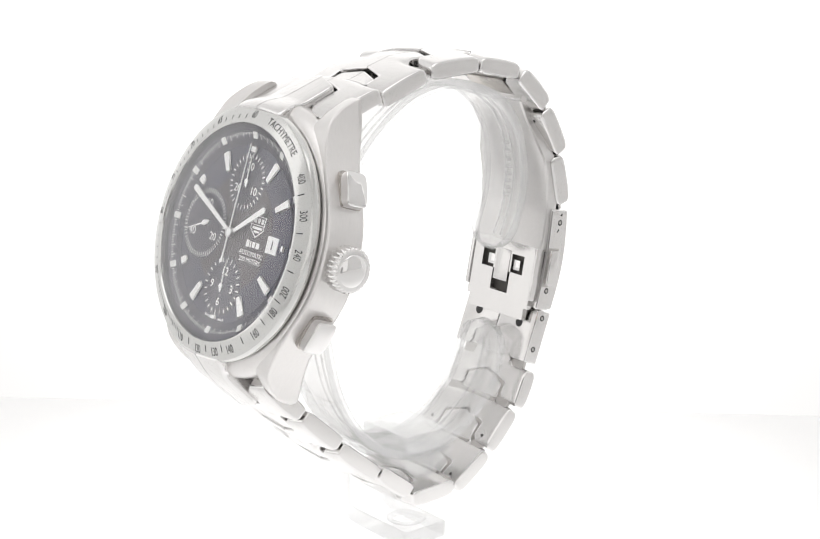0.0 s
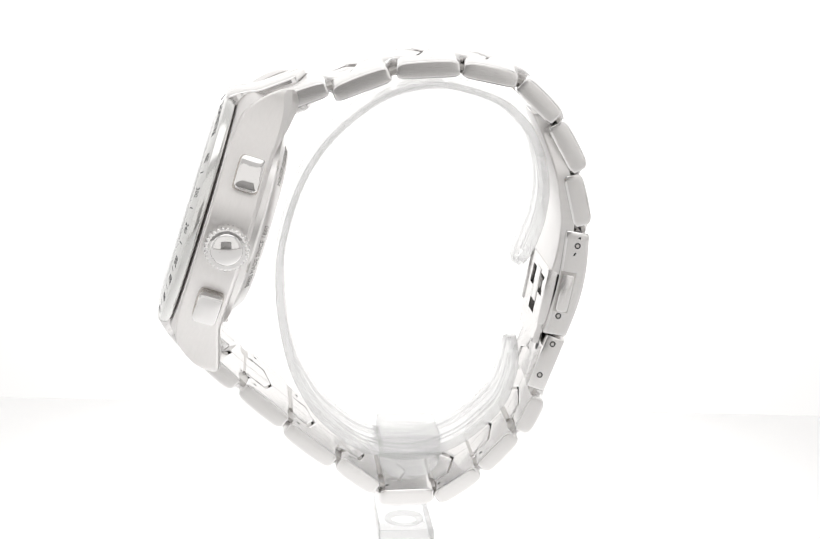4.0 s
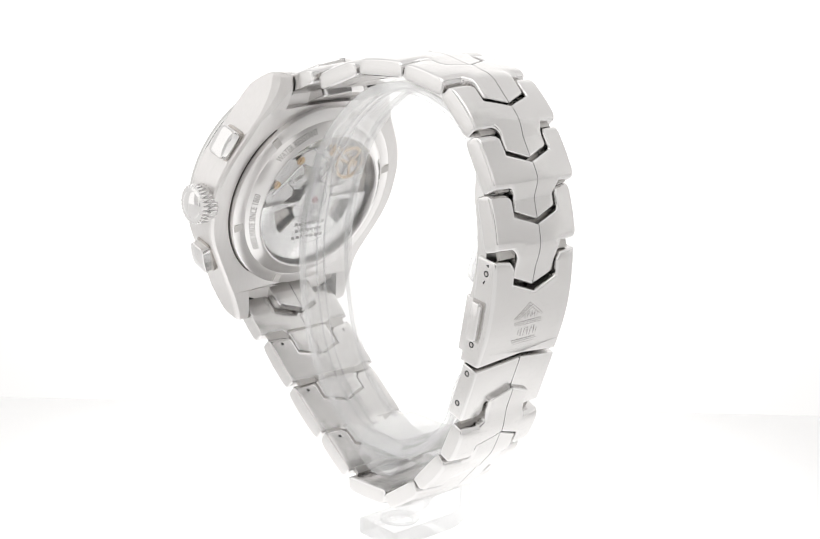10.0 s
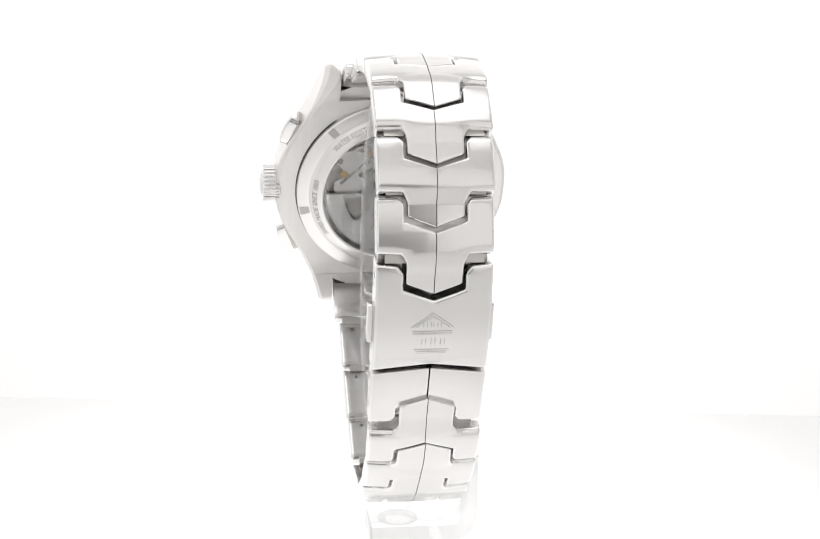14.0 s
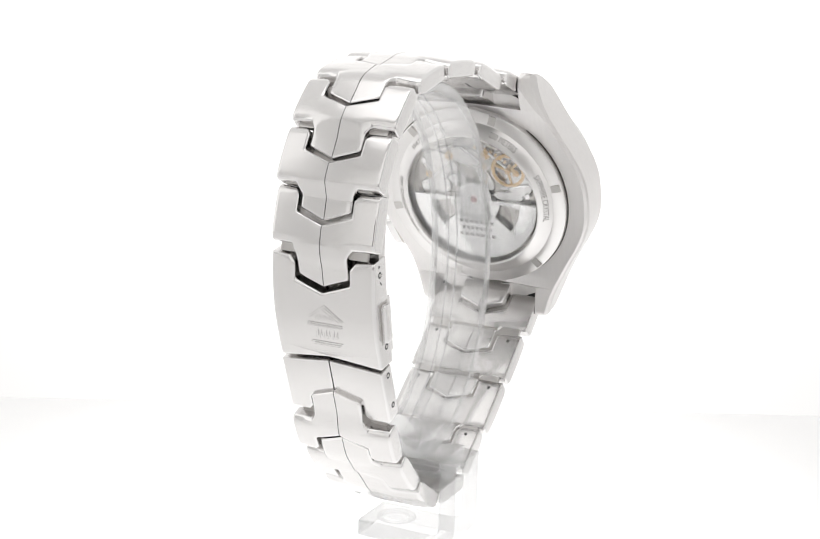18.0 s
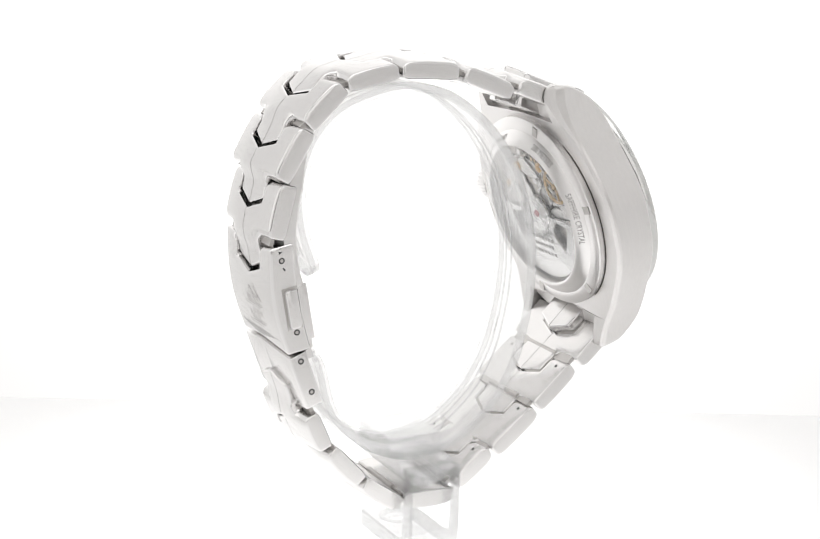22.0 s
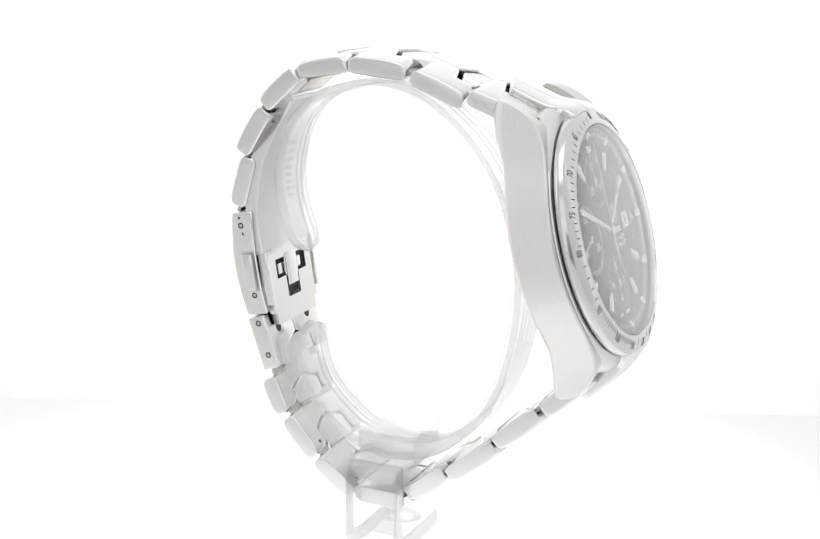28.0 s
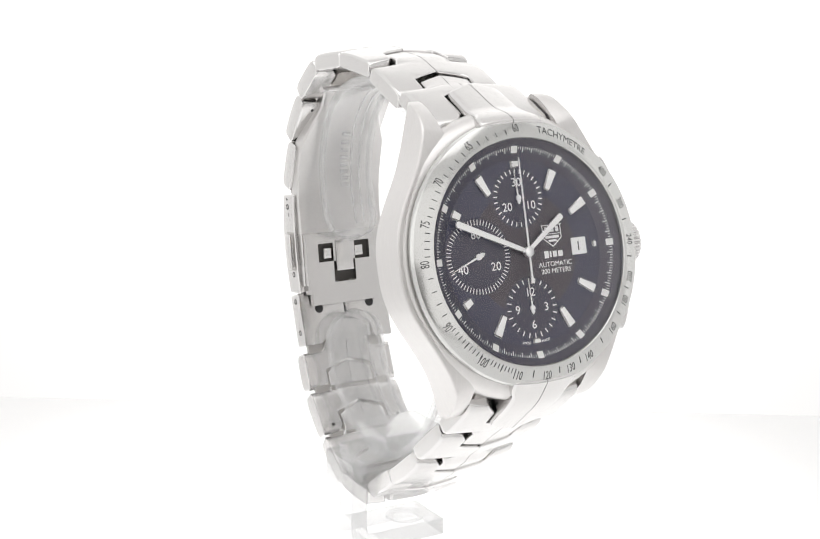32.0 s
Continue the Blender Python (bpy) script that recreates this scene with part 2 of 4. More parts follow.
# ---- the light tent ----
def tent():
    def plate(name, x0, x1, y0, y1, z0, z1, mat, label):
        ob = new(name, finish(box(x0, x1, y0, y1, z0, z1), mat))
        return tagged(ob, label=label, category="light tent", kind="structure")
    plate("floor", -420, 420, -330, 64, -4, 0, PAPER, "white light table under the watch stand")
    plate("floor_front", -420, 420, -432, -332, -4, -1, BLACK, "dark table before the light table")
    plate("backdrop", -420, 420, 66, 70, -4, 520, BACK_LIT, "white fabric back of the light tent with a painted central glow")
    # the glow starts further back on the east, so the dial reflects less
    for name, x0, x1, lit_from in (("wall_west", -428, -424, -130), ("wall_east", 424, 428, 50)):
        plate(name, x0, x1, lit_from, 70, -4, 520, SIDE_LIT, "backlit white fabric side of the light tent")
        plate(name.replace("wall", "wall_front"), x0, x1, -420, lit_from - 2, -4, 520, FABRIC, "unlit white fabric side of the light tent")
    plate("ceiling", -420, 420, -420, 70, 522, 526, FABRIC, "white fabric top of the light tent")
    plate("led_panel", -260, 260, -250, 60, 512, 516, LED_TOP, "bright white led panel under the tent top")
    # glowing panels added out of view round the dark opening, to brighten the steel
    plate("wall_fill_top", -420, 420, -428, -424, 172, 520, FRONT_FILL, "glowing fill panel added at the front of the light tent")
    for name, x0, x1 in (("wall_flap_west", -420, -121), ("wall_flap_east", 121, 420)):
        plate(name, x0, x1, -428, -424, -4, 171, FRONT_FILL, "glowing fill panel added at the front of the light tent")
    # unseen grey plate stands in for the dim room past the opening
    plate("wall_front_opening", -120, 120, -436, -432, -4, 171, BLACK, "dark open lower front of the light tent")


tent()

# ---- the watch ----
watch = new("wristwatch")
tagged(watch, label="steel chronograph wristwatch with dark blue dial and link bracelet", category="wristwatch")

# the case's own axes: x to the crown, y to twelve o'clock, z out of the dial
CASE = Matrix(((1, 0, 0, -0.55), (0, 0.2934, -0.956, -33.8), (0, 0.956, 0.2934, 15.7), (0, 0, 0, 1)))


# ---- bracelet ----
def along(start, end, lower=False, x=0.0):
    """The pose of a link that runs from start to end, (y, z), with its outer face out of the loop."""
    d = Vector((0, end[0] - start[0], end[1] - start[1])).normalized()
    side = Vector((-1 if lower else 1, 0, 0))
    m = Matrix((side, d, side.cross(d))).transposed().to_4x4()
    m.translation = (x, *start)
    return m


# start and end of each link's wings, (y, z), half its width and its shift, from the case to the clasp
UPPER = [((-28.0, 31.3), (-27.2, 31.7), 9.85, -0.6), ((-23.5, 32.1), (-14.2, 35.6), 9.75, -0.6), ((-12.1, 34.9), (-4.7, 37.8), 9.2, -0.8), ((-2.5, 38.4), (6.0, 38.9), 9.0, -0.6),
         ((7.7, 38.7), (14.9, 37.3), 8.8, -0.4), ((16.7, 36.5), (21.5, 31.9), 8.7, -0.2), ((22.2, 30.1), (25.8, 23.9), 8.6, -0.1), ((25.0, 22.0), (26.8, 15.1), 8.6, 0.0)]
LOWER = [((-37.2, 0.2), (-36.7, -0.6), 9.85, -0.6), ((-33.5, -4.9), (-27.6, -10.6), 9.75, -0.65), ((-25.7, -12.2), (-20.0, -17.2), 9.2, -0.8), ((-18.7, -18.9), (-12.2, -24.1), 9.0, -0.7),
         ((-10.3, -24.9), (-5.1, -28.8), 8.8, -0.6), ((-3.9, -30.6), (3.7, -30.4), 8.7, -0.6), ((5.1, -30.7), (10.7, -26.8), 8.6, -0.4), ((12.1, -25.4), (16.4, -20.7), 8.6, -0.3), ((18.0, -19.1), (20.0, -14.6), 8.6, -0.1)]
COVER = ((26.4, 13.4), (23.35, -3.6))
TAIL = ((23.25, -4.3), (20.3, -12.5))
NOTCH_A, TONGUE_B, VEE, SEAM = 4.6, 4.25, 1.55, 0.06


def bracelet(chain, lower, after, after_dir):
    longer = []
    for i, (s, e, hw, x) in enumerate(chain):
        d = (Vector(e) - Vector(s)).normalized() * (0.58 if i < 2 else 0.78 if lower else 0.68)
        longer.append((tuple(Vector(s) - (d if i else d * 0)), tuple(Vector(e) + d), hw, x))
    chain = longer
    for i, (s, e, hw, x) in enumerate(chain):
        length = math.hypot(e[0] - s[0], e[1] - s[1])
        nxt = along(chain[i + 1][0], chain[i + 1][1], lower, chain[i + 1][3]) if i + 1 < len(chain) else along(after, after_dir, lower, 0)
        here = along(s, e, lower, x)
        to_next = here.inverted() @ nxt
        gap = to_next.translation.y - length
        next_len = math.hypot(chain[i + 1][1][0] - chain[i + 1][0][0], chain[i + 1][1][1] - chain[i + 1][0][1]) if i + 1 < len(chain) else 7.6
        reach = (min(3.8, 0.5 * next_len) if i else next_len - (3.7 if not lower else 3.9)) - (0.35 if lower or not i else 0.7)
        tip = length + gap + reach
        first = i == 0
        notch = 0.0 if first else min(3.8, 0.5 * length) if i > 1 else length - (3.7 if not lower else 3.9)
        if first:
            half = [(SEAM, 0.0), (TONGUE_B + 1.1, 0.0), (TONGUE_B + 1.1, length * 0.5), (TONGUE_B + 0.9, length + 0.5), (TONGUE_B + 0.4, length + 1.5), (TONGUE_B + 0.1, tip - 0.8), (TONGUE_B - 0.1, tip), (SEAM, tip + VEE)]
        else:
            half = [(SEAM, notch + VEE), (NOTCH_A, notch), (NOTCH_A, 1.25 if i > 1 else 2.2), (NOTCH_A + (0.8 if i > 1 else 1.7), 0.3), (hw, 0.0), (hw, length), (TONGUE_B + 0.8, length + 0.1), (TONGUE_B, length + 1.05), (TONGUE_B, tip), (SEAM, tip + VEE)]
        low, rim = (-0.55, 2.3) if lower else (-1.15, 1.6) if i < 5 else (-1.5, 1.6)
        if first:
            low, rim = low - 1.6, rim + 0.75
        bm = prism(half, low, rim, 0.36, 3, crisp=0.2)
        prism([(-px, py) for px, py in half], low, rim, 0.36, 3, bm, crisp=0.2)
        split = lambda co, no: bmesh.ops.bisect_plane(bm, geom=bm.verts[:] + bm.edges[:] + bm.faces[:], plane_co=co, plane_no=no)
        bend0, bend1 = length - 0.8, length + gap + 1.6
        for cut in sorted({0.35, 0.8, 1.4, notch + VEE + 0.02, 0.35 * length, 0.5 * length, 0.65 * length, length - 1.3, length - 0.7, length - 0.25, *[bend0 + (bend1 - bend0) * q / 7 for q in range(8)]}):
            split((0, cut, 0), (0, 1, 0))
        for cut in (1.5, 3.2, 5.0, 6.8, 8.0):
            split((cut, 0, 0), (1, 0, 0))
            split((-cut, 0, 0), (1, 0, 0))
        for v in bm.verts:
            px, py = abs(v.co.x), v.co.y
            arch = 0.28 * min(1.0, ((py - 0.5 * length) / (0.5 * length + 0.5)) ** 2) if not first else 0.1
            end = 0.0
            if px > TONGUE_B + 0.1 and not first:
                near = min(max(py, 0.0), max(length - py, 0.0))
                end = max(0.0, 1 - near / 1.3) ** 2 * min(1, (px - TONGUE_B - 0.1) / 1.0)
            if v.co.z > 0.3:
                v.co.z += 0.6 * (1 - (px / hw) ** 2) - arch - 0.6 * end + (0.35 * (1 - (px / 5.4) ** 2) if first else 0.0)
            elif v.co.z < -0.3:
                v.co.z += 0.35 * end
        for v in bm.verts:
            f = min(1, max(0, (v.co.y - bend0) / (bend1 - bend0)))
            f = f * f * (3 - 2 * f)
            if not first:
                f *= min(1, max(0, (TONGUE_B + 0.85 - abs(v.co.x)) / 0.8))
            if f > 0:
                q = to_next @ Vector((v.co.x, v.co.y - length - gap, v.co.z))
                v.co = v.co.lerp(Vector((v.co.x, q.y, q.z)), f)
        ob = part("end_link" if first else "link", bm, STEEL, watch, m=here)
        if not first:
            # upper bars take the shade colour, so the notches read as dark gaps
            part("hinge_bar", box(-4.5, 4.5, 0.5, notch + 0.95, low + 0.3, low + 1.0), PALE_JOINT if lower or i > 4 else JOINT, ob)
        if not first and not lower:
            # darker steel from the fourth link on paints the shade of the hollow
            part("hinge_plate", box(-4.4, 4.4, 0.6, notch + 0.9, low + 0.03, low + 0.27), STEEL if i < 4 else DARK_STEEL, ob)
        part("hinge_web", box(-hw + 1.3, hw - 1.3, length - 0.5, length + gap + 0.4, -0.3, 0.35), PALE_JOINT, ob)
        pin = lathe([(0, -4.4), (0.5, -4.4), (0.5, 4.4), (0, 4.4)], 12, False)
        part("link_pin", pin, PALE_JOINT if lower else JOINT, ob, m=Matrix.Translation((0, length + 0.5 * gap, -0.2)) @ Matrix.Rotation(radians(90), 4, "Y"))
        if lower and i == 1:
            for side in (-1, 1):
                # black box set on the link as the shade inside the slot
                slot = part("bar_slot", box(-0.85, 0.85, 0.4, 2.2, low - 0.03, low + 0.3), INK, ob, m=Matrix.Translation((side * (hw - 1.3), 0, 0)))
                part("spring_bar", lathe([(0, -0.7), (0.3, -0.7), (0.3, 0.7), (0, 0.7)], 16, False), POLISH, slot, m=Matrix.Translation((0, 1.3, low - 0.05)) @ Matrix.Rotation(radians(90), 4, "Y"))
        if lower and 1 < i < len(chain) - 1 or (not lower and i > 5):
            for side in (-1, 1):
                # black disc painted as the dark inside of the hole
                part("pin_hole", lathe([(0, low - 0.02), (0.28, low - 0.02), (0.28, low + 0.05), (0, low + 0.05)], 12, False), INK, ob, m=Matrix.Translation((side * (hw - 2.2), 1.6, 0)))


bracelet(UPPER, False, COVER[0], COVER[1])
bracelet(LOWER, True, TAIL[1], TAIL[0])


def side_pose(side, hw, y, z):
    """A pose on the flank of a clasp part: local z points out of it."""
    return Matrix(((0, 0, side, side * hw), (0, 1, 0, y), (1, 0, 0, z), (0, 0, 0, 1)))


def pin_head(parent, side, hw, y, z):
    pin = part("pin", lathe([(0.0, 0.03), (0.27, 0.03), (0.27, -0.1)], 16, False), PALE_JOINT, parent, m=side_pose(side, hw, y, z))
    part("pin_hole", lathe([(0.28, 0.012), (0.5, 0.012), (0.5, -0.05), (0.28, -0.05)], 20), INK, pin)


def clasp():
    hw = 8.65
    length = math.hypot(COVER[1][0] - COVER[0][0], COVER[1][1] - COVER[0][1])
    bulge = lambda y: 1.1 * math.sin(math.pi * min(1, max(0, y / length)))
    bm = bmesh.new()
    # the cover in bands along its length, so that it can arch
    half = [(0.0, 3.8 + VEE), (NOTCH_A, 3.8), (NOTCH_A, 1.3), (NOTCH_A + 0.8, 0.3), (hw, 0), (hw, length), (0.0, length - 1.25)]
    outline = half + [(-x, y) for x, y in half[::-1] if x > 0]
    prism(outline, -2.2, lambda x, y: 1.6 + 0.4 * (1 - abs(x) / hw), 0.4, 3, bm)
    for cut in (1.5, 3.0, 4.5, 6.0, 7.5, 9.0, 10.5, 12.0, 13.5, 15.0, 16.5):
        bmesh.ops.bisect_plane(bm, geom=bm.verts[:] + bm.edges[:] + bm.faces[:], plane_co=(0, cut, 0), plane_no=(0, 1, 0))
    for v in bm.verts:
        v.co.z += bulge(v.co.y) * (0.9 if v.co.z > 0 else 0.5)
    cover = part("clasp_cover", bm, STEEL, watch, m=along(*COVER))
    for side in (-1, 1):
        seat = part("button_seat", prism([(-1.25, 6.6), (1.25, 6.6), (1.25, 13.3), (-1.25, 13.3)], -0.02, 0.012, shine=False), PALE_JOINT, cover, m=side_pose(side, hw, 0, -0.25))
        part("push_button", prism([(-1.0, 7.0), (0.6, 6.85), (1.0, 7.2), (1.0, 12.8), (0.6, 13.1), (-0.6, 13.1), (-1.0, 12.8)], -0.4, 0.75, 0.3), STEEL, cover, m=side_pose(side, hw, 0, -0.25))
        pin_head(cover, side, hw, 2.2, 0.15)
        pin_head(cover, side, hw, length - 3.3, -0.35)
        part("flank_mark", prism([(-0.25, -0.25), (0.25, -0.25), (0, 0.3)], -0.05, 0.012, shine=False), INK, cover, m=side_pose(side, hw, 0.9, 0.15) @ Matrix.Rotation(radians(90), 4, "Z"))
        part("flank_mark", box(-0.12, 0.12, -0.3, 0.3, -0.05, 0.012), INK, cover, m=side_pose(side, hw, 3.6, 0.0) @ Matrix.Rotation(radians(25), 4, "Z"))
    # the maker's shield, engraved as plain lines
    marks = [(-3.6, 9.7, 0, 7.4), (0, 7.4, 3.6, 9.7), (-3.0, 9.7, 0, 7.9), (0, 7.9, 3.0, 9.7), (-3.4, 10.4, 3.4, 10.4), (-3.3, 10.75, 3.3, 10.75), (-3.0, 13.6, 3.0, 13.6), (-2.6, 14.0, 2.6, 14.0)]
    marks += [(x, 9.0, x, 9.7) for x in (-1.5, -0.9, -0.2, 0.2, 0.9, 1.5)] + [(x, 11.7, x + w * 0.2, 12.7) for x, w in ((-2.2, 0.0), (-1.6, 0.5), (-0.6, 0.0), (0.0, 0.5), (1.0, 0.0), (1.6, 0.4))]
    up = lambda x, y: 1.604 + 0.4 * (1 - abs(x) / hw) + 0.9 * bulge(y)
    for x0, y0, x1, y1 in [(x0 * 0.88, y0, x1 * 0.88, y1) for x0, y0, x1, y1 in marks]:
        d = Vector((x1 - x0, y1 - y0)).normalized() * 0.032
        q = [(x0 - d.y, y0 + d.x), (x0 + d.y, y0 - d.x), (x1 + d.y, y1 - d.x), (x1 - d.y, y1 + d.x)]
        part("engraved_line", prism(q, 0, up, 0, z_low=lambda x, y: 1.5 + 0.4 * (1 - abs(x) / hw) + 0.9 * bulge(y), shine=False), STEEL, cover)
    # dark bar paints the shade in the cover's notch
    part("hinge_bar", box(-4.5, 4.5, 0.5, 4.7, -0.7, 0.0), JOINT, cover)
    length = math.hypot(TAIL[1][0] - TAIL[0][0], TAIL[1][1] - TAIL[0][1])
    half = [(0.05, -1.65), (hw, -0.4), (hw, length), (NOTCH_A + 0.7, length), (NOTCH_A, length - 0.9), (NOTCH_A, length - 2.7), (0.05, length - 2.7 - VEE)]
    up = lambda x, y: 1.6 + 0.45 * (1 - abs(x) / hw)
    bm = prism(half, -1.4, up, 0.3)
    prism([(-x, y) for x, y in half], -1.4, up, 0.3, 2, bm)
    tail = part("clasp_tail", bm, STEEL, watch, m=along(*TAIL))
    part("hinge_bar", box(-4.5, 4.5, length - 3.8, length - 0.3, -1.1, 0.0), STEEL, tail)
    for side in (-1, 1):
        pin_head(tail, side, hw, 0.8, -0.1)
        pin_head(tail, side, hw, 6.3, -0.1)
        # black disc put on as the shade inside the latch hole
        part("latch_hole", lathe([(0, -1.43), (0.8, -1.43), (0.8, -1.3), (0, -1.3)], 20, False), INK, tail, m=Matrix.Translation((side * 5.0, 2.5, 0)))
    # the folding blade inside the bracelet
    path = smooth_path([(19.0, 32.6), (21.1, 28.2), (23.0, 22.5), (23.9, 17.6), (24.1, 13.4), (23.5, 9.1), (22.8, 6.6)], 5)
    wide = lambda k: 5.6 + 2.5 * min(1, max(0, k - 0.14) / 0.2)
    thick = lambda k: 0.6 + 1.0 * math.sin(math.pi * min(1.0, k * 1.1)) ** 0.8
    blade = part("folding_blade", sweep(path, lambda k: [(-wide(k), -0.45), (-wide(k) + 0.25, -0.7), (wide(k) - 0.25, -0.7), (wide(k), -0.45), (wide(k), thick(k)), (-wide(k), thick(k))]), BLADE, watch)
    part("hinge_tube", lathe([(0, -6.2), (0.75, -6.2), (0.75, 6.2), (0, 6.2)], 20, False), POLISH, blade, m=Matrix.Translation((0, 18.9, 32.6)) @ Matrix.Rotation(radians(90), 4, "Y"))
    # the lower plate with its two windows and the slot
    frame_m = along((22.8, 7.0), (20.6, -5.6))
    pieces = bmesh.new()
    hwp = 7.4
    for x0, x1, y0, y1 in ((-hwp, -5.0, 0, 10.6), (5.0, hwp, 0, 10.6), (-5.0, 5.0, 0, 2.0), (-5.0, -2.1, 5.2, 10.6), (2.1, 5.0, 5.2, 10.6), (-2.1, -1.7, 2.0, 5.2), (1.7, 2.1, 2.0, 5.2), (-2.1, 2.1, 8.9, 10.6), (-6.6, 6.6, 10.6, 12.6)):
        box(x0, x1, y0, y1, -0.7, 0.3, 0, 1, pieces)
    plate = part("latch_plate", pieces, STEEL_V, watch, m=frame_m)
    part("latch_tongue", box(-1.7, 1.7, 1.5, 7.0, -0.85, 0.1, 0.15), STEEL_V, plate)
    # near-black sheet paints the shade behind the plate's windows
    part("plate_shade", box(-6.6, 6.6, 0.5, 12.0, 0.32, 0.6), JOINT, plate)
    for side in (-1, 1):
        part("latch_hook", box(-0.8, 0.8, -0.9, 0.9, -0.4, 0.3, 0.15), POLISH, plate, m=Matrix.Translation((side * 3.1, 3.8, 0)))
        part("plate_rail", box(-0.35, 0.35, 0, 9.0, -1.0, 0.6, 0.15), STEEL_V, plate, m=Matrix.Translation((side * (hwp + 0.36), 0, 0)))


clasp()

# ---- case ----
SIDE = [(0, 20.5), (3, 20.35), (6, 19.6), (9, 18.2), (12, 16.5), (15, 14.9), (18, 13.6), (21, 12.7), (22.1, 12.5), (22.7, 12.2), (23.1, 11.6)]
TOP = [(0, -1.4), (8, -1.4), (12, -1.45), (15, -1.6), (17.2, -1.95), (19, -2.55), (20.5, -3.75), (21.7, -5.05), (22.6, -6.4), (23.1, -7.8)]
LOW = [(0, -8.3), (13, -8.35), (16, -8.8), (18, -9.35), (20.2, -9.75), (21.6, -9.7), (22.6, -9.1), (23.1, -8.3)]
GAP_V = 17.3


TOP_BELOW = TOP[:7] + [(21.7, -5.2), (22.7, -7.0), (23.1, -8.8)]
LOW_BELOW = LOW[:4] + [(20.5, -10.0), (22.3, -10.3), (23.1, -9.8)]
SIDE, TOP, LOW, TOP_BELOW, LOW_BELOW = (smooth_path(table, 6) for table in (SIDE, TOP, LOW, TOP_BELOW, LOW_BELOW))


def case_half(sign, bm):
    stations = sorted({*[i * 0.6 for i in range(38)], GAP_V, GAP_V + 0.01, 22.4, 22.6, 22.75, 22.9, 23.0, 23.1})
    stations = [-v for v in stations[:0:-1]] + stations
    rings = []
    for v in stations:
        k = abs(v)
        u, t, l = lerp_table(SIDE, k), lerp_table(TOP if v > 0 else TOP_BELOW, k), lerp_table(LOW if v > 0 else LOW_BELOW, k)
        real = v if k < 15 else math.copysign(15 + (k - 15) * (1.07 if v > 0 else 0.915), v)
        inner = 9.95 if k > GAP_V else 0.0
        b = min(0.32, 0.4 * (t - l))
        c = min(0.7, 0.4 * (t - l))
        if v > 0:
            c += 1.7 * min(1, max(0, (k - 15.5) / 6.0)) * min(1, (t - l) / 4)
        lift = min(1, max(0, (k - 17.4) / 2.4))
        lift = -0.6 * lift * lift * (3 - 2 * lift) * min(1, max(0.0, (t - l) / 4.0))
        sec = [(inner, t + lift), (0.55 * inner + 0.45 * (u - b), t + 0.35 * lift), (u - b, t), (u - 0.3 * b, t - 0.3 * b), (u, t - b), (u, l + c), (u - 0.3 * c, l + 0.45 * c), (u - c, l), (inner, max(l, -8.4) if inner < 1 else l)]
        rings.append([bm.verts.new((sign * x, real, z)) for x, z in sec])
    for a, b in zip(rings, rings[1:]):
        for i in range(9):
            j = (i + 1) % 9
            if i == 8 and abs(a[0].co.x) < 1e-6 and abs(b[0].co.x) < 1e-6:
                continue
            bm.faces.new((a[i], a[j], b[j], b[i]))
    bm.faces.new(rings[0])
    bm.faces.new(rings[-1][::-1])


def bar(name, parent, mat, x0, y0, x1, y1, width, z0, z1, tip=None):
    """A straight bar in the dial's plane, from one point to the other; tip: its width at the far end."""
    d = Vector((x1 - x0, y1 - y0)).normalized()
    n = Vector((-d.y, d.x))
    a, b = width / 2, (width if tip is None else tip) / 2
    q = [(x0 - n.x * a, y0 - n.y * a), (x1 - n.x * b, y1 - n.y * b), (x1 + n.x * b, y1 + n.y * b), (x0 + n.x * a, y0 + n.y * a)]
    return part(name, prism(q, z0, z1, min(a, b) * 0.3 if z1 - z0 > 0.1 else 0, 1), mat, parent)


def ring_at(hour, r):
    a = radians(hour * 30)
    return r * math.sin(a), r * math.cos(a)


def ticks(count, r0, r1, width, cx, cy, z, skip=()):
    """Thin printed strokes round a centre, as one mesh."""
    bm = bmesh.new()
    for i in range(count):
        if i in skip:
            continue
        a = 2 * math.pi * i / count
        s, c = math.sin(a), math.cos(a)
        w = width / 2
        zz = z if not callable(z) else None
        vs = [bm.verts.new((cx + r * s + k * w * c, cy + r * c - k * w * s, zz if zz is not None else z(r))) for r, k in ((r0, -1), (r1, -1), (r1, 1), (r0, 1))]
        bm.faces.new(vs)
    return bm


def needle(name, parent, mat, cx, cy, angle, length, tail, width, z, hub):
    """A small hand with a round hub and a lance-shaped tail."""
    bm = prism([(-width * 0.35, 0), (-width * 0.12, length), (width * 0.12, length), (width * 0.35, 0), (width * 0.8, -tail * 0.5), (0, -tail), (-width * 0.8, -tail * 0.5)], 0, 0.14, 0.03, 1)
    lathe([(0, 0.24), (hub, 0.22), (hub, 0.0), (0, 0.0)], 20, False, bm)
    return part(name, bm, mat, parent, m=Matrix.Translation((cx, cy, z)) @ Matrix.Rotation(-radians(angle), 4, "Z"))


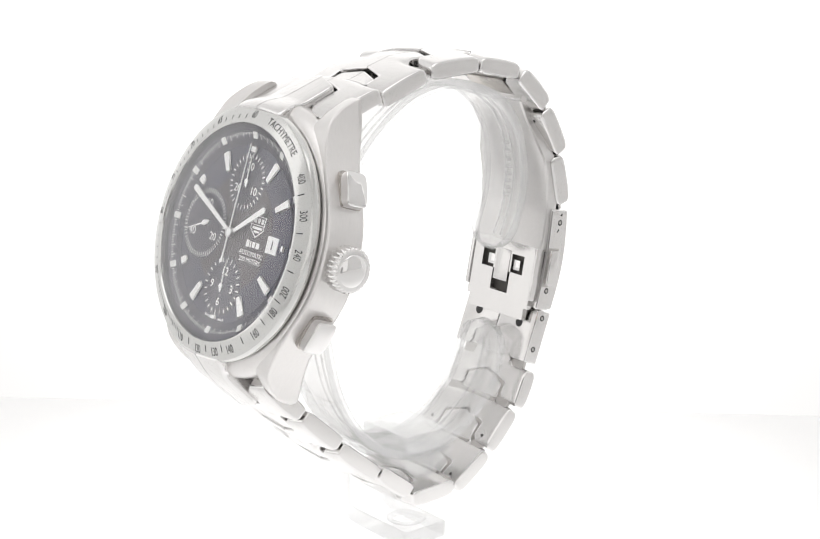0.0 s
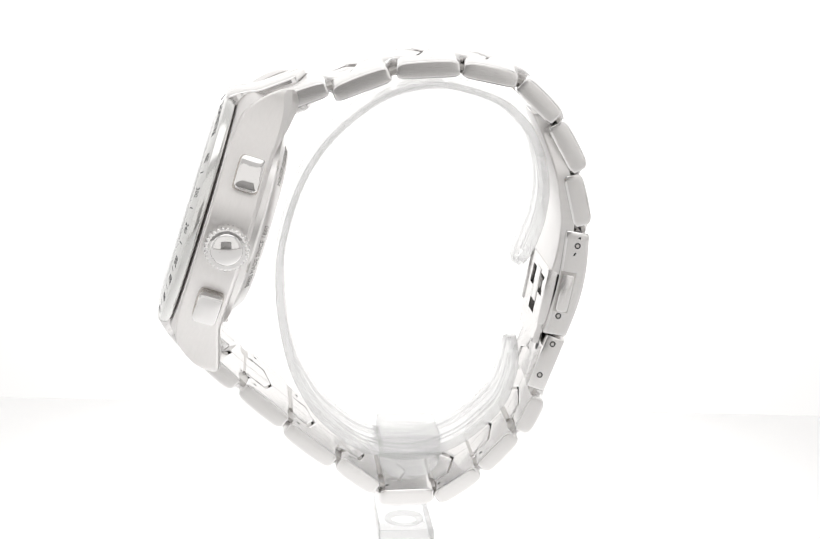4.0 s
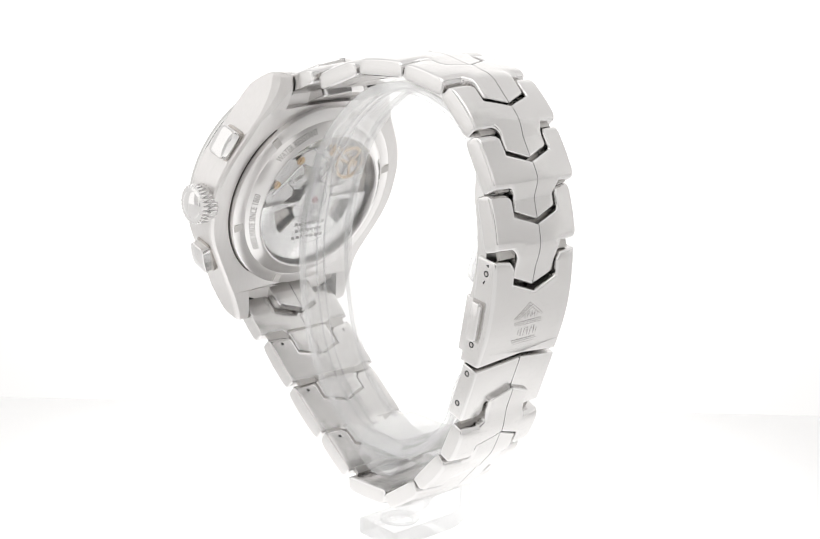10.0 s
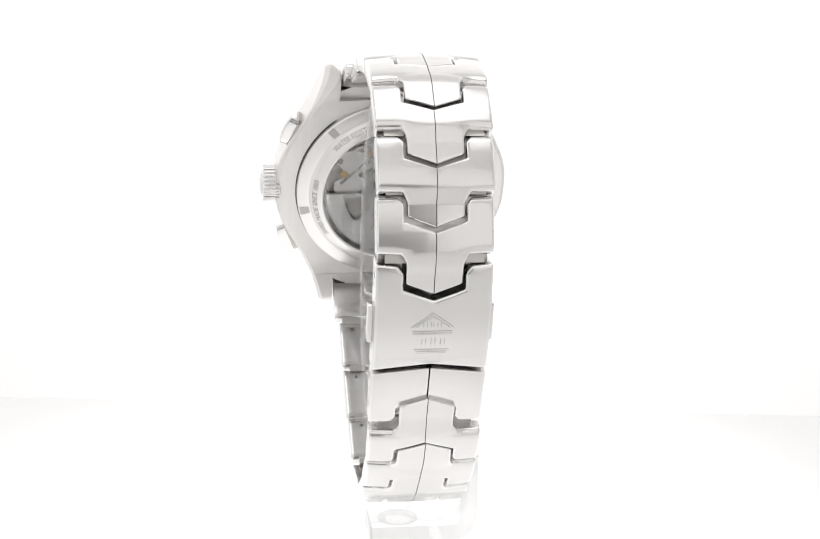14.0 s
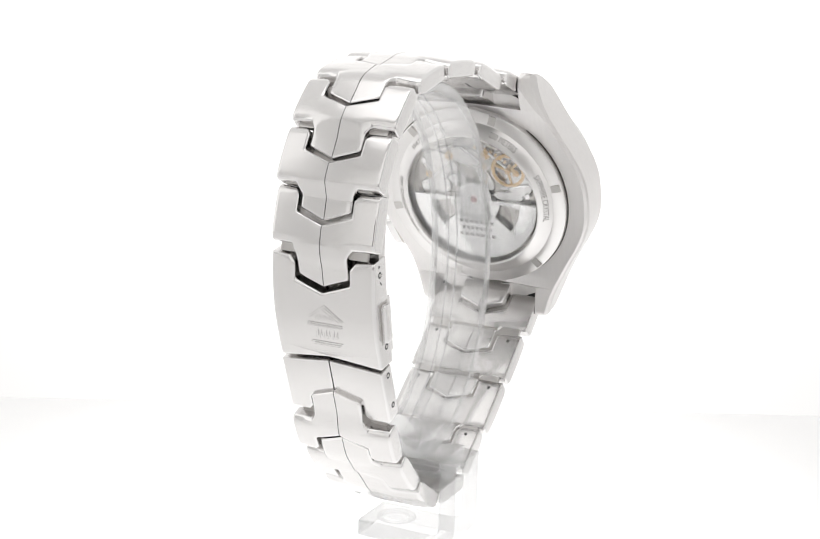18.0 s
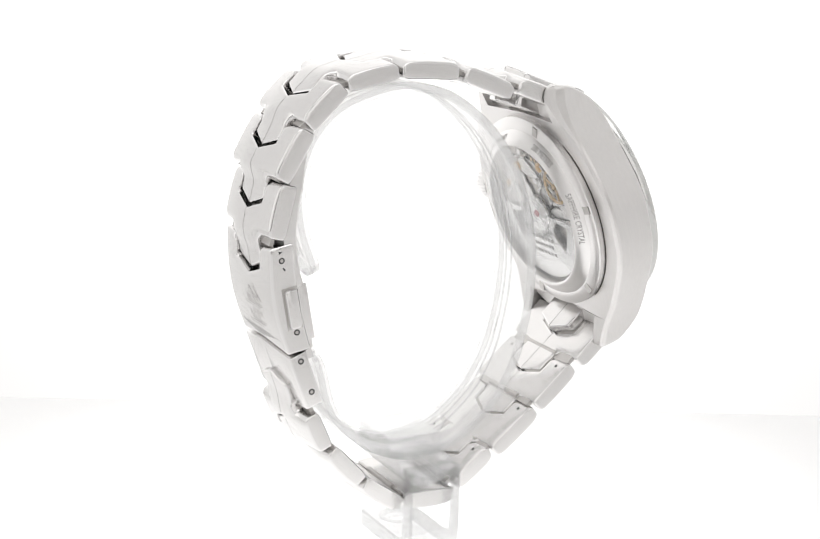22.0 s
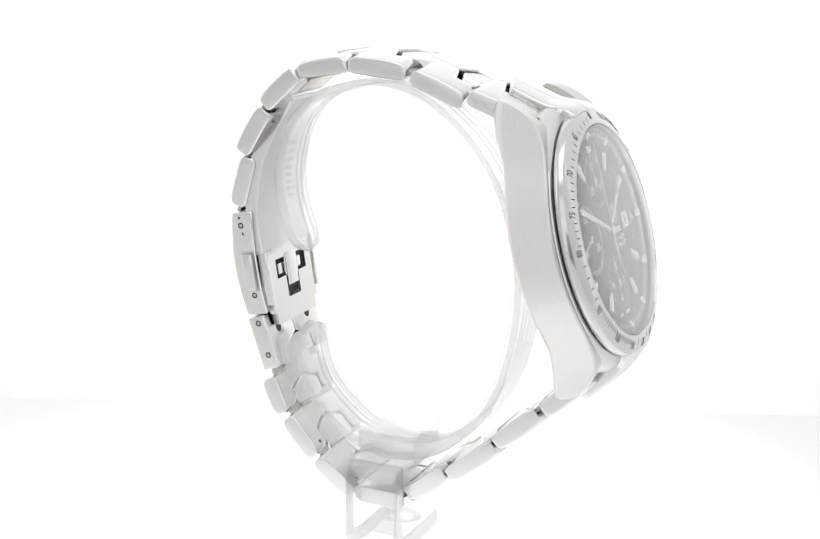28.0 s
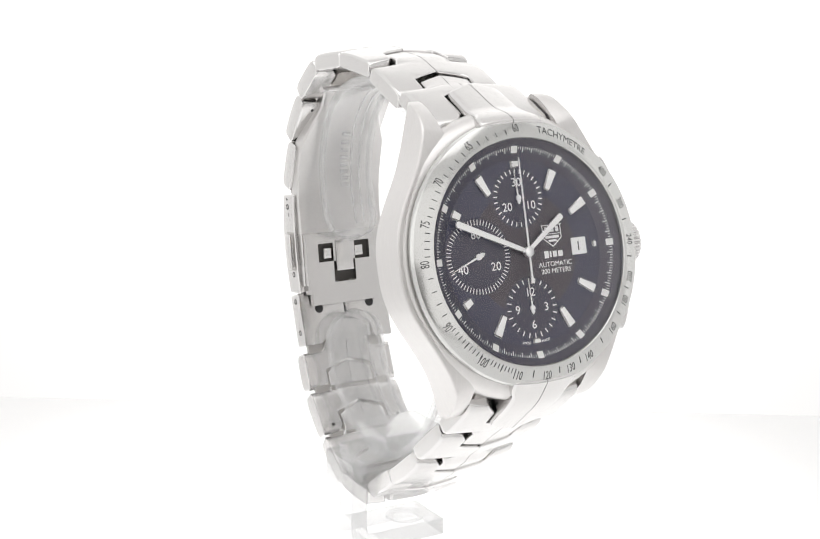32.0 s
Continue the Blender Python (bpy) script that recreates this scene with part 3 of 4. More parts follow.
def dial():
    z0 = -0.5
    face = part("dial", lathe([(0, z0), (13.7, z0), (13.7, -0.9), (0, -0.9)], 128, False), DIAL, watch, m=CASE)
    part("dial_centre", lathe([(0, z0 + 0.03), (8.9, z0 + 0.03), (9.0, z0 - 0.05), (0, z0 - 0.05)], 96, False), DIAL_IN, face)
    flange = lambda r: -0.45 + (r - 13.4) * 0.36
    ring = part("minute_ring", lathe([(13.4, flange(13.4)), (16.3, flange(16.3)), (16.3, 0.2), (13.4, -0.7)]), RING, watch, m=CASE)
    tick_mesh = part("minute_ticks", ticks(240, 14.8, 15.2, 0.1, 0, 0, lambda r: flange(r) + 0.02, skip=set(range(0, 240, 4))), WHITE_PRINT, ring)
    tick_mesh["kind"] = "stuff"
    tick_mesh = part("second_ticks", ticks(60, 14.45, 15.2, 0.13, 0, 0, lambda r: flange(r) + 0.02, skip=set(range(0, 60, 5))), WHITE_PRINT, ring)
    tick_mesh["kind"] = "stuff"
    for h in range(12):
        q = [(-0.5, 14.35), (0.5, 14.35), (0.5, 15.35), (-0.5, 15.35)]
        part("hour_square", prism(q, 0, lambda x, y: flange(abs(y)) + 0.12, 0, z_low=lambda x, y: flange(abs(y)) - 0.05), LUME, ring, m=Matrix.Rotation(-radians(30 * h), 4, "Z"))
    # applied hour markers
    for h, r0, r1, w0, w1 in ((1, 9.9, 13.2, 1.05, 1.5), (2, 9.9, 13.2, 1.05, 1.5), (4, 9.9, 13.2, 1.05, 1.5), (5, 9.9, 13.2, 1.05, 1.5), (7, 9.9, 13.2, 1.05, 1.5), (11, 9.9, 13.2, 1.05, 1.5),
                              (10, 11.8, 13.4, 1.2, 1.5), (8, 11.6, 13.2, 1.15, 1.4), (12, 12.2, 13.4, 1.45, 1.55), (6, 12.4, 13.3, 1.3, 1.4), (3, 12.0, 12.7, 1.0, 1.1)):
        (x0, y0), (x1, y1) = ring_at(h, r0), ring_at(h, r1)
        m = bar("hour_marker", face, HAND_METAL, x0, y0, x1, y1, w0, z0, z0 + 0.42, w1)
        (x0, y0), (x1, y1) = ring_at(h, r0 + 0.22), ring_at(h, r1 - 0.2)
        bar("marker_inlay", m, LUME, x0, y0, x1, y1, w0 * 0.6, z0 + 0.35, z0 + 0.44, w1 * 0.6)
    # counters
    for name, cx, cy, r, n, r0, labels in (("minute_counter", 0.0, 7.9, 4.35, 30, 3.55, (("30", 0, 2.3), ("10", 120, 2.35), ("20", 240, 2.35))),
                                           ("hour_counter", 0.0, -8.1, 4.45, 24, 3.6, (("12", 0, 2.35), ("3", 90, 2.5), ("6", 180, 2.35), ("9", 270, 2.5))),
                                           ("small_seconds", -8.0, 0.15, 5.45, 60, 4.55, (("60", 0, 3.2), ("20", 120, 3.2), ("40", 240, 3.2)))):
        disc = part(name, lathe([(0, z0 + 0.045)] + [(k * r / 9, z0 + 0.045 + (0.015 if k % 2 else 0)) for k in range(1, 9)] + [(r, z0 + 0.05), (r + 0.12, z0), (0, z0 - 0.03)], 72, False), RING, face)
        part("counter_ticks", ticks(n, r0, r - 0.12, 0.17 if n < 60 else 0.13, cx * 0, 0, z0 + 0.075), WHITE_PRINT, disc)
        disc.matrix_basis = Matrix.Translation((cx * MM, cy * MM, 0))
        for body, a, rr in labels:
            bm = glyphs(body, 1.75)
            bm.transform(Matrix.Translation((rr * math.sin(radians(a)), rr * math.cos(radians(a)), z0 + 0.08)))
            part("numeral", bm, WHITE_PRINT, disc)
    needle("counter_hand", face, HAND_METAL, 0, 7.9, -3, 4.0, 1.0, 0.42, z0 + 0.12, 0.42)
    needle("counter_hand", face, HAND_METAL, 0, -8.1, -2, 4.1, 1.0, 0.42, z0 + 0.12, 0.42)
    needle("seconds_hand", face, HAND_METAL, -8.0, 0.15, 249, 5.0, 1.3, 0.5, z0 + 0.12, 0.45)
    # date
    part("date_disc", box(8.45, 10.75, -1.1, 1.1, z0 + 0.02, z0 + 0.05), WHITE_PRINT, face)
    rim = bmesh.new()
    for x0, x1, y0, y1 in ((8.3, 8.45, -1.25, 1.25), (10.75, 10.9, -1.25, 1.25), (8.45, 10.75, 1.1, 1.25), (8.45, 10.75, -1.25, -1.1)):
        box(x0, x1, y0, y1, z0 - 0.02, z0 + 0.12, 0, 1, rim)
    part("date_frame", rim, HAND_METAL, face)
    bm = glyphs("1", 1.9)
    bm.transform(Matrix.Translation((9.55, 0, z0 + 0.08)))
    part("date_numeral", bm, INK, face)
    # the maker's shield, as plain lines and bars
    for x0, y0, x1, y1, w in ((3.3, 3.5, 6.9, 3.5, 0.14), (3.5, 3.5, 3.5, 1.6, 0.14), (6.7, 3.5, 6.7, 1.6, 0.14), (3.5, 1.6, 5.1, 0.35, 0.14), (6.7, 1.6, 5.1, 0.35, 0.14), (3.5, 2.2, 6.7, 2.2, 0.1),
                              (3.9, 2.85, 4.6, 2.85, 0.75), (4.9, 2.85, 5.5, 2.85, 0.75), (5.8, 2.85, 6.35, 2.85, 0.75), (3.9, 1.75, 6.3, 1.75, 0.4), (4.4, 1.2, 5.8, 1.2, 0.3)):
        bar("maker_shield", face, WHITE_PRINT, x0, y0, x1, y1, w, z0 + 0.03, z0 + 0.06)
    for x0, w in ((3.35, 0.75), (4.3, 0.3), (4.85, 0.7), (5.8, 0.8)):
        bar("name_bar", face, WHITE_PRINT, x0, -0.75, x0 + w, -0.75, 1.05 if x0 < 4 else 0.85, z0 + 0.03, z0 + 0.06)
    for body, size, y in (("AUTOMATIC", 1.02, -2.15), ("200 METERS", 1.02, -3.15)):
        bm = glyphs(body, size)
        bm.transform(Matrix.Translation((5.1, y, z0 + 0.05)))
        part("dial_lettering", bm, WHITE_PRINT, face)
    for body, a in (("SWISS", 187.5), ("MADE", 172.5)):
        part("dial_lettering", bend_round(glyphs(body, 0.55), 13.05, a, lambda r: z0 + 0.03, flip=True), WHITE_PRINT, face)
    # hour and minute needles
    for name, angle, length, w, z in (("hour_hand", 55, 8.3, 1.0, 0.15), ("minute_hand", -66, 12.7, 1.05, 0.4)):
        h = part(name, prism([(-w * 0.32, 0), (-w / 2, length * 0.97), (-w * 0.3, length), (w * 0.3, length), (w / 2, length * 0.97), (w * 0.32, 0)], 0, 0.18, 0.05, 1), HAND_METAL, face, m=Matrix.Translation((0, 0, z)) @ Matrix.Rotation(-radians(angle), 4, "Z"))
        part("hand_inlay", prism([(-w * 0.2, length * 0.3), (-w * 0.3, length * 0.94), (w * 0.3, length * 0.94), (w * 0.2, length * 0.3)], 0.1, 0.2, 0, shine=False), LUME, h)
    bm = prism([(-0.16, -3.2), (-0.09, 13.6), (0.09, 13.6), (0.16, -3.2)], 0, 0.12, 0, shine=False)
    prism([(-0.14, -3.0), (0.14, -3.0), (0.32, -4.6), (-0.32, -4.6)], -0.02, 0.14, 0.03, 1, bm)
    lathe([(0, 0.4), (0.5, 0.36), (0.75, 0.2), (0.75, -0.5), (0, -0.5)], 28, False, bm)
    part("hand_cap", lathe([(0, 1.06), (0.35, 1.05), (0.52, 0.95), (0.52, 0.8), (0, 0.8)], 24, False), HAND_METAL, face)
    part("chronograph_hand", bm, HAND_METAL, face, m=Matrix.Translation((0, 0, 0.62)) @ Matrix.Rotation(-radians(1.0), 4, "Z"))




def bezel():
    cone = lambda r: 0.8 + (18.8 - r) * (0.7 / 2.05)
    ob = part("bezel", lathe([(18.6, -0.85), (19.2, -0.8), (19.35, -0.55), (19.35, 0.1), (19.15, 0.6), (18.8, 0.8), (16.75, 1.5), (16.45, 1.55), (16.3, 1.35), (16.3, 0.2), (18.6, 0.2)], 160), BEZEL_FACE, watch, m=CASE)
    # near-black ring put into the gap under the bezel, in place of its shade
    part("bezel_gap_shade", lathe([(18.7, -0.6), (18.7, -1.55), (18.2, -1.55), (18.2, -0.6)], 128), JOINT, watch, m=CASE)
    for value in (60, 65, 70, 75, 80, 90, 100, 110, 120, 130, 140, 160, 180, 200, 240, 300, 400):
        a = (3600 / value * 6) % 360
        part("bezel_numeral", bend_round(glyphs(str(value), 1.75, 0.62, 0.005), 17.85, a, lambda r: cone(r) + 0.015, flip=100 < a < 262), INK, ob)
    part("bezel_word", bend_round(glyphs("TACHYMETRE", 1.5, 0.95, 0.005), 17.8, 26.5, lambda r: cone(r) + 0.015), INK, ob)
    # strokes of the scale, between the numbers
    marks = []
    for lo, hi, step in ((61, 65, 1), (66, 70, 1), (71, 75, 1), (76, 80, 1), (82, 90, 2), (91, 100, 1), (101, 110, 1)):
        marks += [v for v in range(lo, hi, step)]
    marks += [115, 125, 135, 150, 170, 190, 220, 270, 350]
    bm = bmesh.new()
    for v in marks:
        a = radians(3600 / v * 6)
        s, c = math.sin(a), math.cos(a)
        r0, r1, w = (17.0, 18.0, 0.075) if v % 5 == 0 else (17.05, 17.75, 0.06)
        bm.faces.new([bm.verts.new((r * s + k * w * c, r * c - k * w * s, cone(r) + 0.02)) for r, k in ((r0, -1), (r1, -1), (r1, 1), (r0, 1))])
    part("scale_print", bm, INK, ob)


BEZEL_FACE = material("satin_bezel_steel", (0.63, 0.63, 0.618), 0.17, 1.0, grain=0.05, bump_scale=6000, vary=0.03)


def movement(back):
    plate = part("movement_plate", lathe([(0, -8.75), (12.25, -8.75), (12.25, -8.4), (0, -8.4)], 96, False), DARK_STEEL, watch, m=CASE)
    rnd = random.Random(4)
    shapes = [(-6.5, 5.5, 3.4, 2.2, 20, MATT), (-7.6, 1.2, 2.8, 1.8, -15, MATT), (-1.0, 7.6, 3.2, 1.7, 5, MATT), (4.6, 7.4, 2.6, 1.5, -30, DARK_STEEL), (8.4, 3.0, 2.4, 2.0, 10, MATT), (2.2, 3.6, 2.4, 1.0, 60, MATT), (-3.2, 3.0, 2.0, 1.4, 40, POLISH), (6.3, 0.6, 2.6, 0.9, 0, MATT)]
    for x, y, a, b, turn, mat in shapes:
        q = [(a * math.cos(t) * (1 + 0.2 * rnd.random()), b * math.sin(t) * (1 + 0.25 * rnd.random())) for t in [i * math.pi / 5 for i in range(10)]]
        part("bridge", prism(q, -0.35, 0.0, 0.12, 1), mat, plate, m=Matrix.Translation((-x, y, -8.8)) @ Matrix.Rotation(radians(turn), 4, "Z"))
    for x, y, r in ((2.6, 8.4, 0.9), (-4.4, 7.4, 0.8), (8.0, 5.4, 0.7), (-8.6, 3.4, 0.7)):
        bm = bmesh.new()
        n = 36
        prism([((r if i % 2 else r * 0.93) * math.cos(2 * math.pi * i / n), (r if i % 2 else r * 0.93) * math.sin(2 * math.pi * i / n)) for i in range(n)], -0.2, 0.0, 0, 1, bm, shine=False)
        lathe([(0, -0.45), (0.35, -0.45), (0.35, 0), (0, 0)], 16, False, bm)
        part("gear_wheel", bm, GILT, plate, m=Matrix.Translation((-x, y, -9.15)))
    wheel = lathe([(2.55, -0.15), (3.1, -0.15), (3.1, 0.1), (2.55, 0.1)], 56)
    for turn in (20, 140, 260):
        c, sn = math.cos(radians(turn)), math.sin(radians(turn))
        prism([(-0.2 * sn, 0.2 * c), (0.2 * sn, -0.2 * c), (2.7 * c + 0.2 * sn, 2.7 * sn - 0.2 * c), (2.7 * c - 0.2 * sn, 2.7 * sn + 0.2 * c)], -0.1, 0.05, 0, 1, wheel, shine=False)
    lathe([(0, -0.5), (0.45, -0.45), (0.6, 0.0), (0, 0.0)], 20, False, wheel)
    part("balance_wheel", wheel, GILT, plate, m=Matrix.Translation((-6.7, 5.8, -9.3)))
    for x, y in ((-9.4, 6.0), (-2.8, 10.2), (3.8, 4.9), (9.9, 1.2), (-5.6, 3.4), (0.6, 5.6), (7.2, 8.6)):
        bm = lathe([(0, -0.25), (0.5, -0.25), (0.55, -0.15), (0.55, 0), (0, 0)], 20, False)
        s = part("bridge_screw", bm, POLISH, plate, m=Matrix.Translation((-x, y, -9.15)))
    for x0, y0, x1, y1, w, mat in ((-9.2, 1.6, -4.0, 6.8, 0.5, POLISH), (-2.2, 9.6, 2.4, 6.4, 0.45, POLISH), (3.2, 8.8, 8.6, 4.4, 0.4, MATT), (5.0, 2.2, 10.2, 3.4, 0.55, POLISH), (-7.0, 8.2, -3.4, 9.6, 0.5, MATT), (0.8, 3.2, 3.6, 6.6, 0.35, POLISH)):
        bar("lever", plate, mat, -x0, y0, -x1, y1, w, -9.45, -9.2, w * 0.6)
    for i in range(9):
        a = radians(38 + 6 * i)
        part("engraved_bar", box(-0.22, 0.22, -0.3, 0.3, -0.04, 0.0), GILT, plate, m=Matrix.Translation((-9.6 * math.cos(a), 9.6 * math.sin(a), -9.18)) @ Matrix.Rotation(math.pi / 2 - a, 4, "Z"))
    # the winding rotor: a half disc with two windows
    arc = lambda r, a0, a1, n: [(r * math.cos(radians(a0 + (a1 - a0) * i / n)), r * math.sin(radians(a0 + (a1 - a0) * i / n))) for i in range(n + 1)]
    bm = prism(arc(11.7, 180, 360, 48) + arc(8.5, 360, 180, 48), -0.5, 0.0, 0.1, 1)
    for a0, a1 in ((180, 187), (222, 318), (353, 360)):
        prism(arc(2.4, a0, a1, 8) + arc(8.7, a1, a0, 16), -0.42, 0.0, 0, 1, bm, shine=False)
    prism(arc(3.0, 187, 353, 24) + arc(4.7, 353, 187, 24), -0.42, 0.0, 0, 1, bm, shine=False)
    prism(arc(3.3, 0, 360, 40)[:-1], -0.6, 0.0, 0.12, 1, bm)
    rotor = part("rotor", bm, ROTOR_STEEL, watch, m=CASE @ Matrix.Translation((0, -0.2, -9.45)))
    for r in (1.0, 1.7, 2.3):
        part("hub_ring", lathe([(r, -0.62), (r + 0.25, -0.66), (r + 0.25, -0.5), (r, -0.5)], 32), POLISH, rotor)
    part("jewel", lathe([(0, -0.72), (0.6, -0.7), (0.7, -0.5), (0, -0.5)], 24, False), RUBY, rotor)
    for y, w in ((-4.6, 3.2), (-5.9, 2.8), (-7.2, 3.4)):
        for i in range(7):
            x = -w + i * 2 * w / 6.6
            part("name_bar", box(x, x + w * 0.2, y - 0.3, y + 0.3, -0.46, -0.4), INK_GREY, rotor)


RUBY = material("pink_jewel", (0.5, 0.2, 0.22), 0.1, spec=0.8, grain=0.02, bump_scale=3000)
ROTOR_STEEL = material("striped_rotor_steel", (0.8, 0.795, 0.79), 0.24, 1.0, grain=0.08, bump_scale=2500, stretch=(1, 0.05, 1), vary=0.04)
INK_GREY = material("grey_engraving", (0.27, 0.26, 0.252), 0.5, 0.7, grain=0.1, bump_scale=3000)


def pad(a, b, steps, dome):
    """A cushion with a rounded oblong outline; steps: (scale, height) from its foot to its top."""
    bm = bmesh.new()
    rings = []
    n = 40
    for k, h in steps:
        ring = []
        for i in range(n):
            t = 2 * math.pi * i / n
            c, s = math.cos(t), math.sin(t)
            x, y = a * k * math.copysign(abs(c) ** 0.28, c), b * k * math.copysign(abs(s) ** 0.36, s)
            ring.append(bm.verts.new((x, y, h - dome * y * y * (1 if h > 1 else 0))))
        rings.append(ring)
    for p, q in zip(rings, rings[1:]):
        for i in range(n):
            bm.faces.new((p[i], p[(i + 1) % n], q[(i + 1) % n], q[i]))
    bm.faces.new(rings[0][::-1])
    bm.faces.new(rings[-1])
    return bm


def case():
    bm = bmesh.new()
    case_half(1, bm)
    case_half(-1, bm)
    bmesh.ops.remove_doubles(bm, verts=bm.verts[:], dist=0.001)
    # the conical shoulder between the lugs, under the bezel
    def reach(a, r):
        """How far out the shoulder may go in one direction without leaving the flank."""
        while r > 18.3 and abs(r * math.cos(a)) > lerp_table(SIDE, abs(r * math.sin(a))) - 0.5:
            r -= 0.05
        return r
    rows = []
    for r, z in ((18.2, -1.02), (19.1, -1.05), (19.6, -1.22), (20.2, -1.65), (20.7, -2.2), (21.1, -2.95), (21.2, -3.5), (21.1, -8.0), (18.2, -8.0)):
        row = []
        for i in range(144):
            a = 2 * math.pi * i / 144
            q = reach(a, r)
            row.append(bm.verts.new((q * math.cos(a), q * math.sin(a), z - 0.8 * (r - q) * (1 if z > -4 else 0))))
        rows.append(row)
    for a, b in zip(rows, rows[1:] + rows[:1]):
        for i in range(144):
            bm.faces.new((a[i], a[(i + 1) % 144], b[(i + 1) % 144], b[i]))
    part("case_body", bm, SATIN, watch, m=CASE, angle=19)
    bezel()
    dial()
    crystal = part("crystal", lathe([(0, 2.1), (6, 2.04), (12, 1.88), (15.6, 1.65), (16.28, 1.4), (16.28, 0.7), (15, 0.9), (8, 1.15), (0, 1.25)], 128, False), SAPPHIRE, watch, m=CASE)
    crystal.visible_shadow = False
    cone = lambda r: -9.95 - (14.6 - r) * (1.2 / 1.65)
    back = part("case_back", lathe([(16.85, -8.0), (16.85, -9.3), (16.6, -9.5), (14.75, -9.75), (14.6, -9.95), (12.95, -11.15), (12.6, -11.25), (12.35, -11.1), (12.3, -8.6)], 128), MATT, watch, m=CASE)
    part("back_seam", lathe([(16.86, -8.1), (17.05, -8.1), (17.05, -8.37), (16.86, -8.37)], 128), JOINT, back)
    for i in range(6):
        a = radians(-13 + 60 * i)
        part("wrench_slot", box(-0.75, 0.93, -0.65, 0.65, -0.06, 0.55, 0), PALE_JOINT, back, m=Matrix.Translation((15.7 * math.cos(a), 15.7 * math.sin(a), -9.66)) @ Matrix.Rotation(a, 4, "Z"))
    for body, a in (("WATER RESISTANT", 32), ("200 METERS", -30), ("SWISS MADE SINCE 1860", 101), ("SAPPHIRE CRYSTAL", -82)):
        part("back_lettering", bend_round(glyphs(body, 1.2, 0.86), 13.8, a, lambda r: cone(r) - 0.02, mirror=True), INK_GREY, back)
    bc = part("back_crystal", lathe([(0, -10.75), (8, -10.72), (12.3, -10.6), (12.3, -10.4), (0, -10.5)], 96, False), BACK_GLASS, watch, m=CASE)
    bc.visible_shadow = False
    movement(back)
    # crown with its fluted edge
    crown_m = CASE @ Matrix(((0, 0, 1, 19.1), (0, 1, 0, -0.3), (-1, 0, 0, -5.3), (0, 0, 0, 1)))
    n = 336
    bm = bmesh.new()
    rings = []
    for z, big, deep in ((0.4, 3.0, 0.0), (0.5, 3.25, 0.2), (0.7, 3.36, 0.3), (3.3, 3.36, 0.3), (3.5, 3.2, 0.16), (3.62, 2.75, 0.0)):
        rings.append([bm.verts.new(((big - deep * (0.5 - 0.5 * math.cos(28 * 2 * math.pi * i / n)) ** 1.5) * math.cos(2 * math.pi * i / n), (big - deep * (0.5 - 0.5 * math.cos(28 * 2 * math.pi * i / n)) ** 1.5) * math.sin(2 * math.pi * i / n), z)) for i in range(n)])
    for a, b in zip(rings, rings[1:]):
        for i in range(n):
            bm.faces.new((a[i], a[(i + 1) % n], b[(i + 1) % n], b[i]))
    bm.faces.new(rings[0][::-1])
    bm.faces.new(rings[-1])
    crown = part("crown", bm, POLISH, watch, m=crown_m, angle=60)
    part("crown_cap", lathe([(0, 4.3), (0.7, 4.26), (1.4, 4.12), (1.9, 3.96), (2.25, 3.78), (2.4, 3.64), (2.45, 3.5), (0, 3.4)], 56, False), POLISH, crown)
    part("crown_collar", lathe([(2.6, -1.0), (2.6, 0.9), (0, 0.9), (0, -1.0)], 40, False), JOINT, crown)
    # pushers
    for y, turn in ((10.1, 23), (-10.2, -22)):
        m = CASE @ Matrix.Translation((17.0 if y > 0 else 17.2, y, -5.4)) @ Matrix.Rotation(radians(turn), 4, "Z")
        pm = m @ Matrix(((0, 0, 1, 0), (0, 1, 0, 0), (-1, 0, 0, 0), (0, 0, 0, 1)))
        pusher = part("pusher", pad(1.85, 2.6, ((1.0, 0.1), (1.0, 2.3), (0.955, 2.43), (0.86, 2.49), (0.7, 2.54), (0.5, 2.58), (0.25, 2.6)), 0.04), POLISH, watch, m=pm, angle=28)
        part("pusher_seat", pad(2.0, 2.92, ((1.0, -0.6), (1.0, 0.75), (0.9, 0.76)), 0.0), DARK_STEEL, pusher)


case()

# ---- the stand ----
stand = new("watch_stand")
tagged(stand, label="clear acrylic watch stand with an open cuff on a bent foot", category="stand")


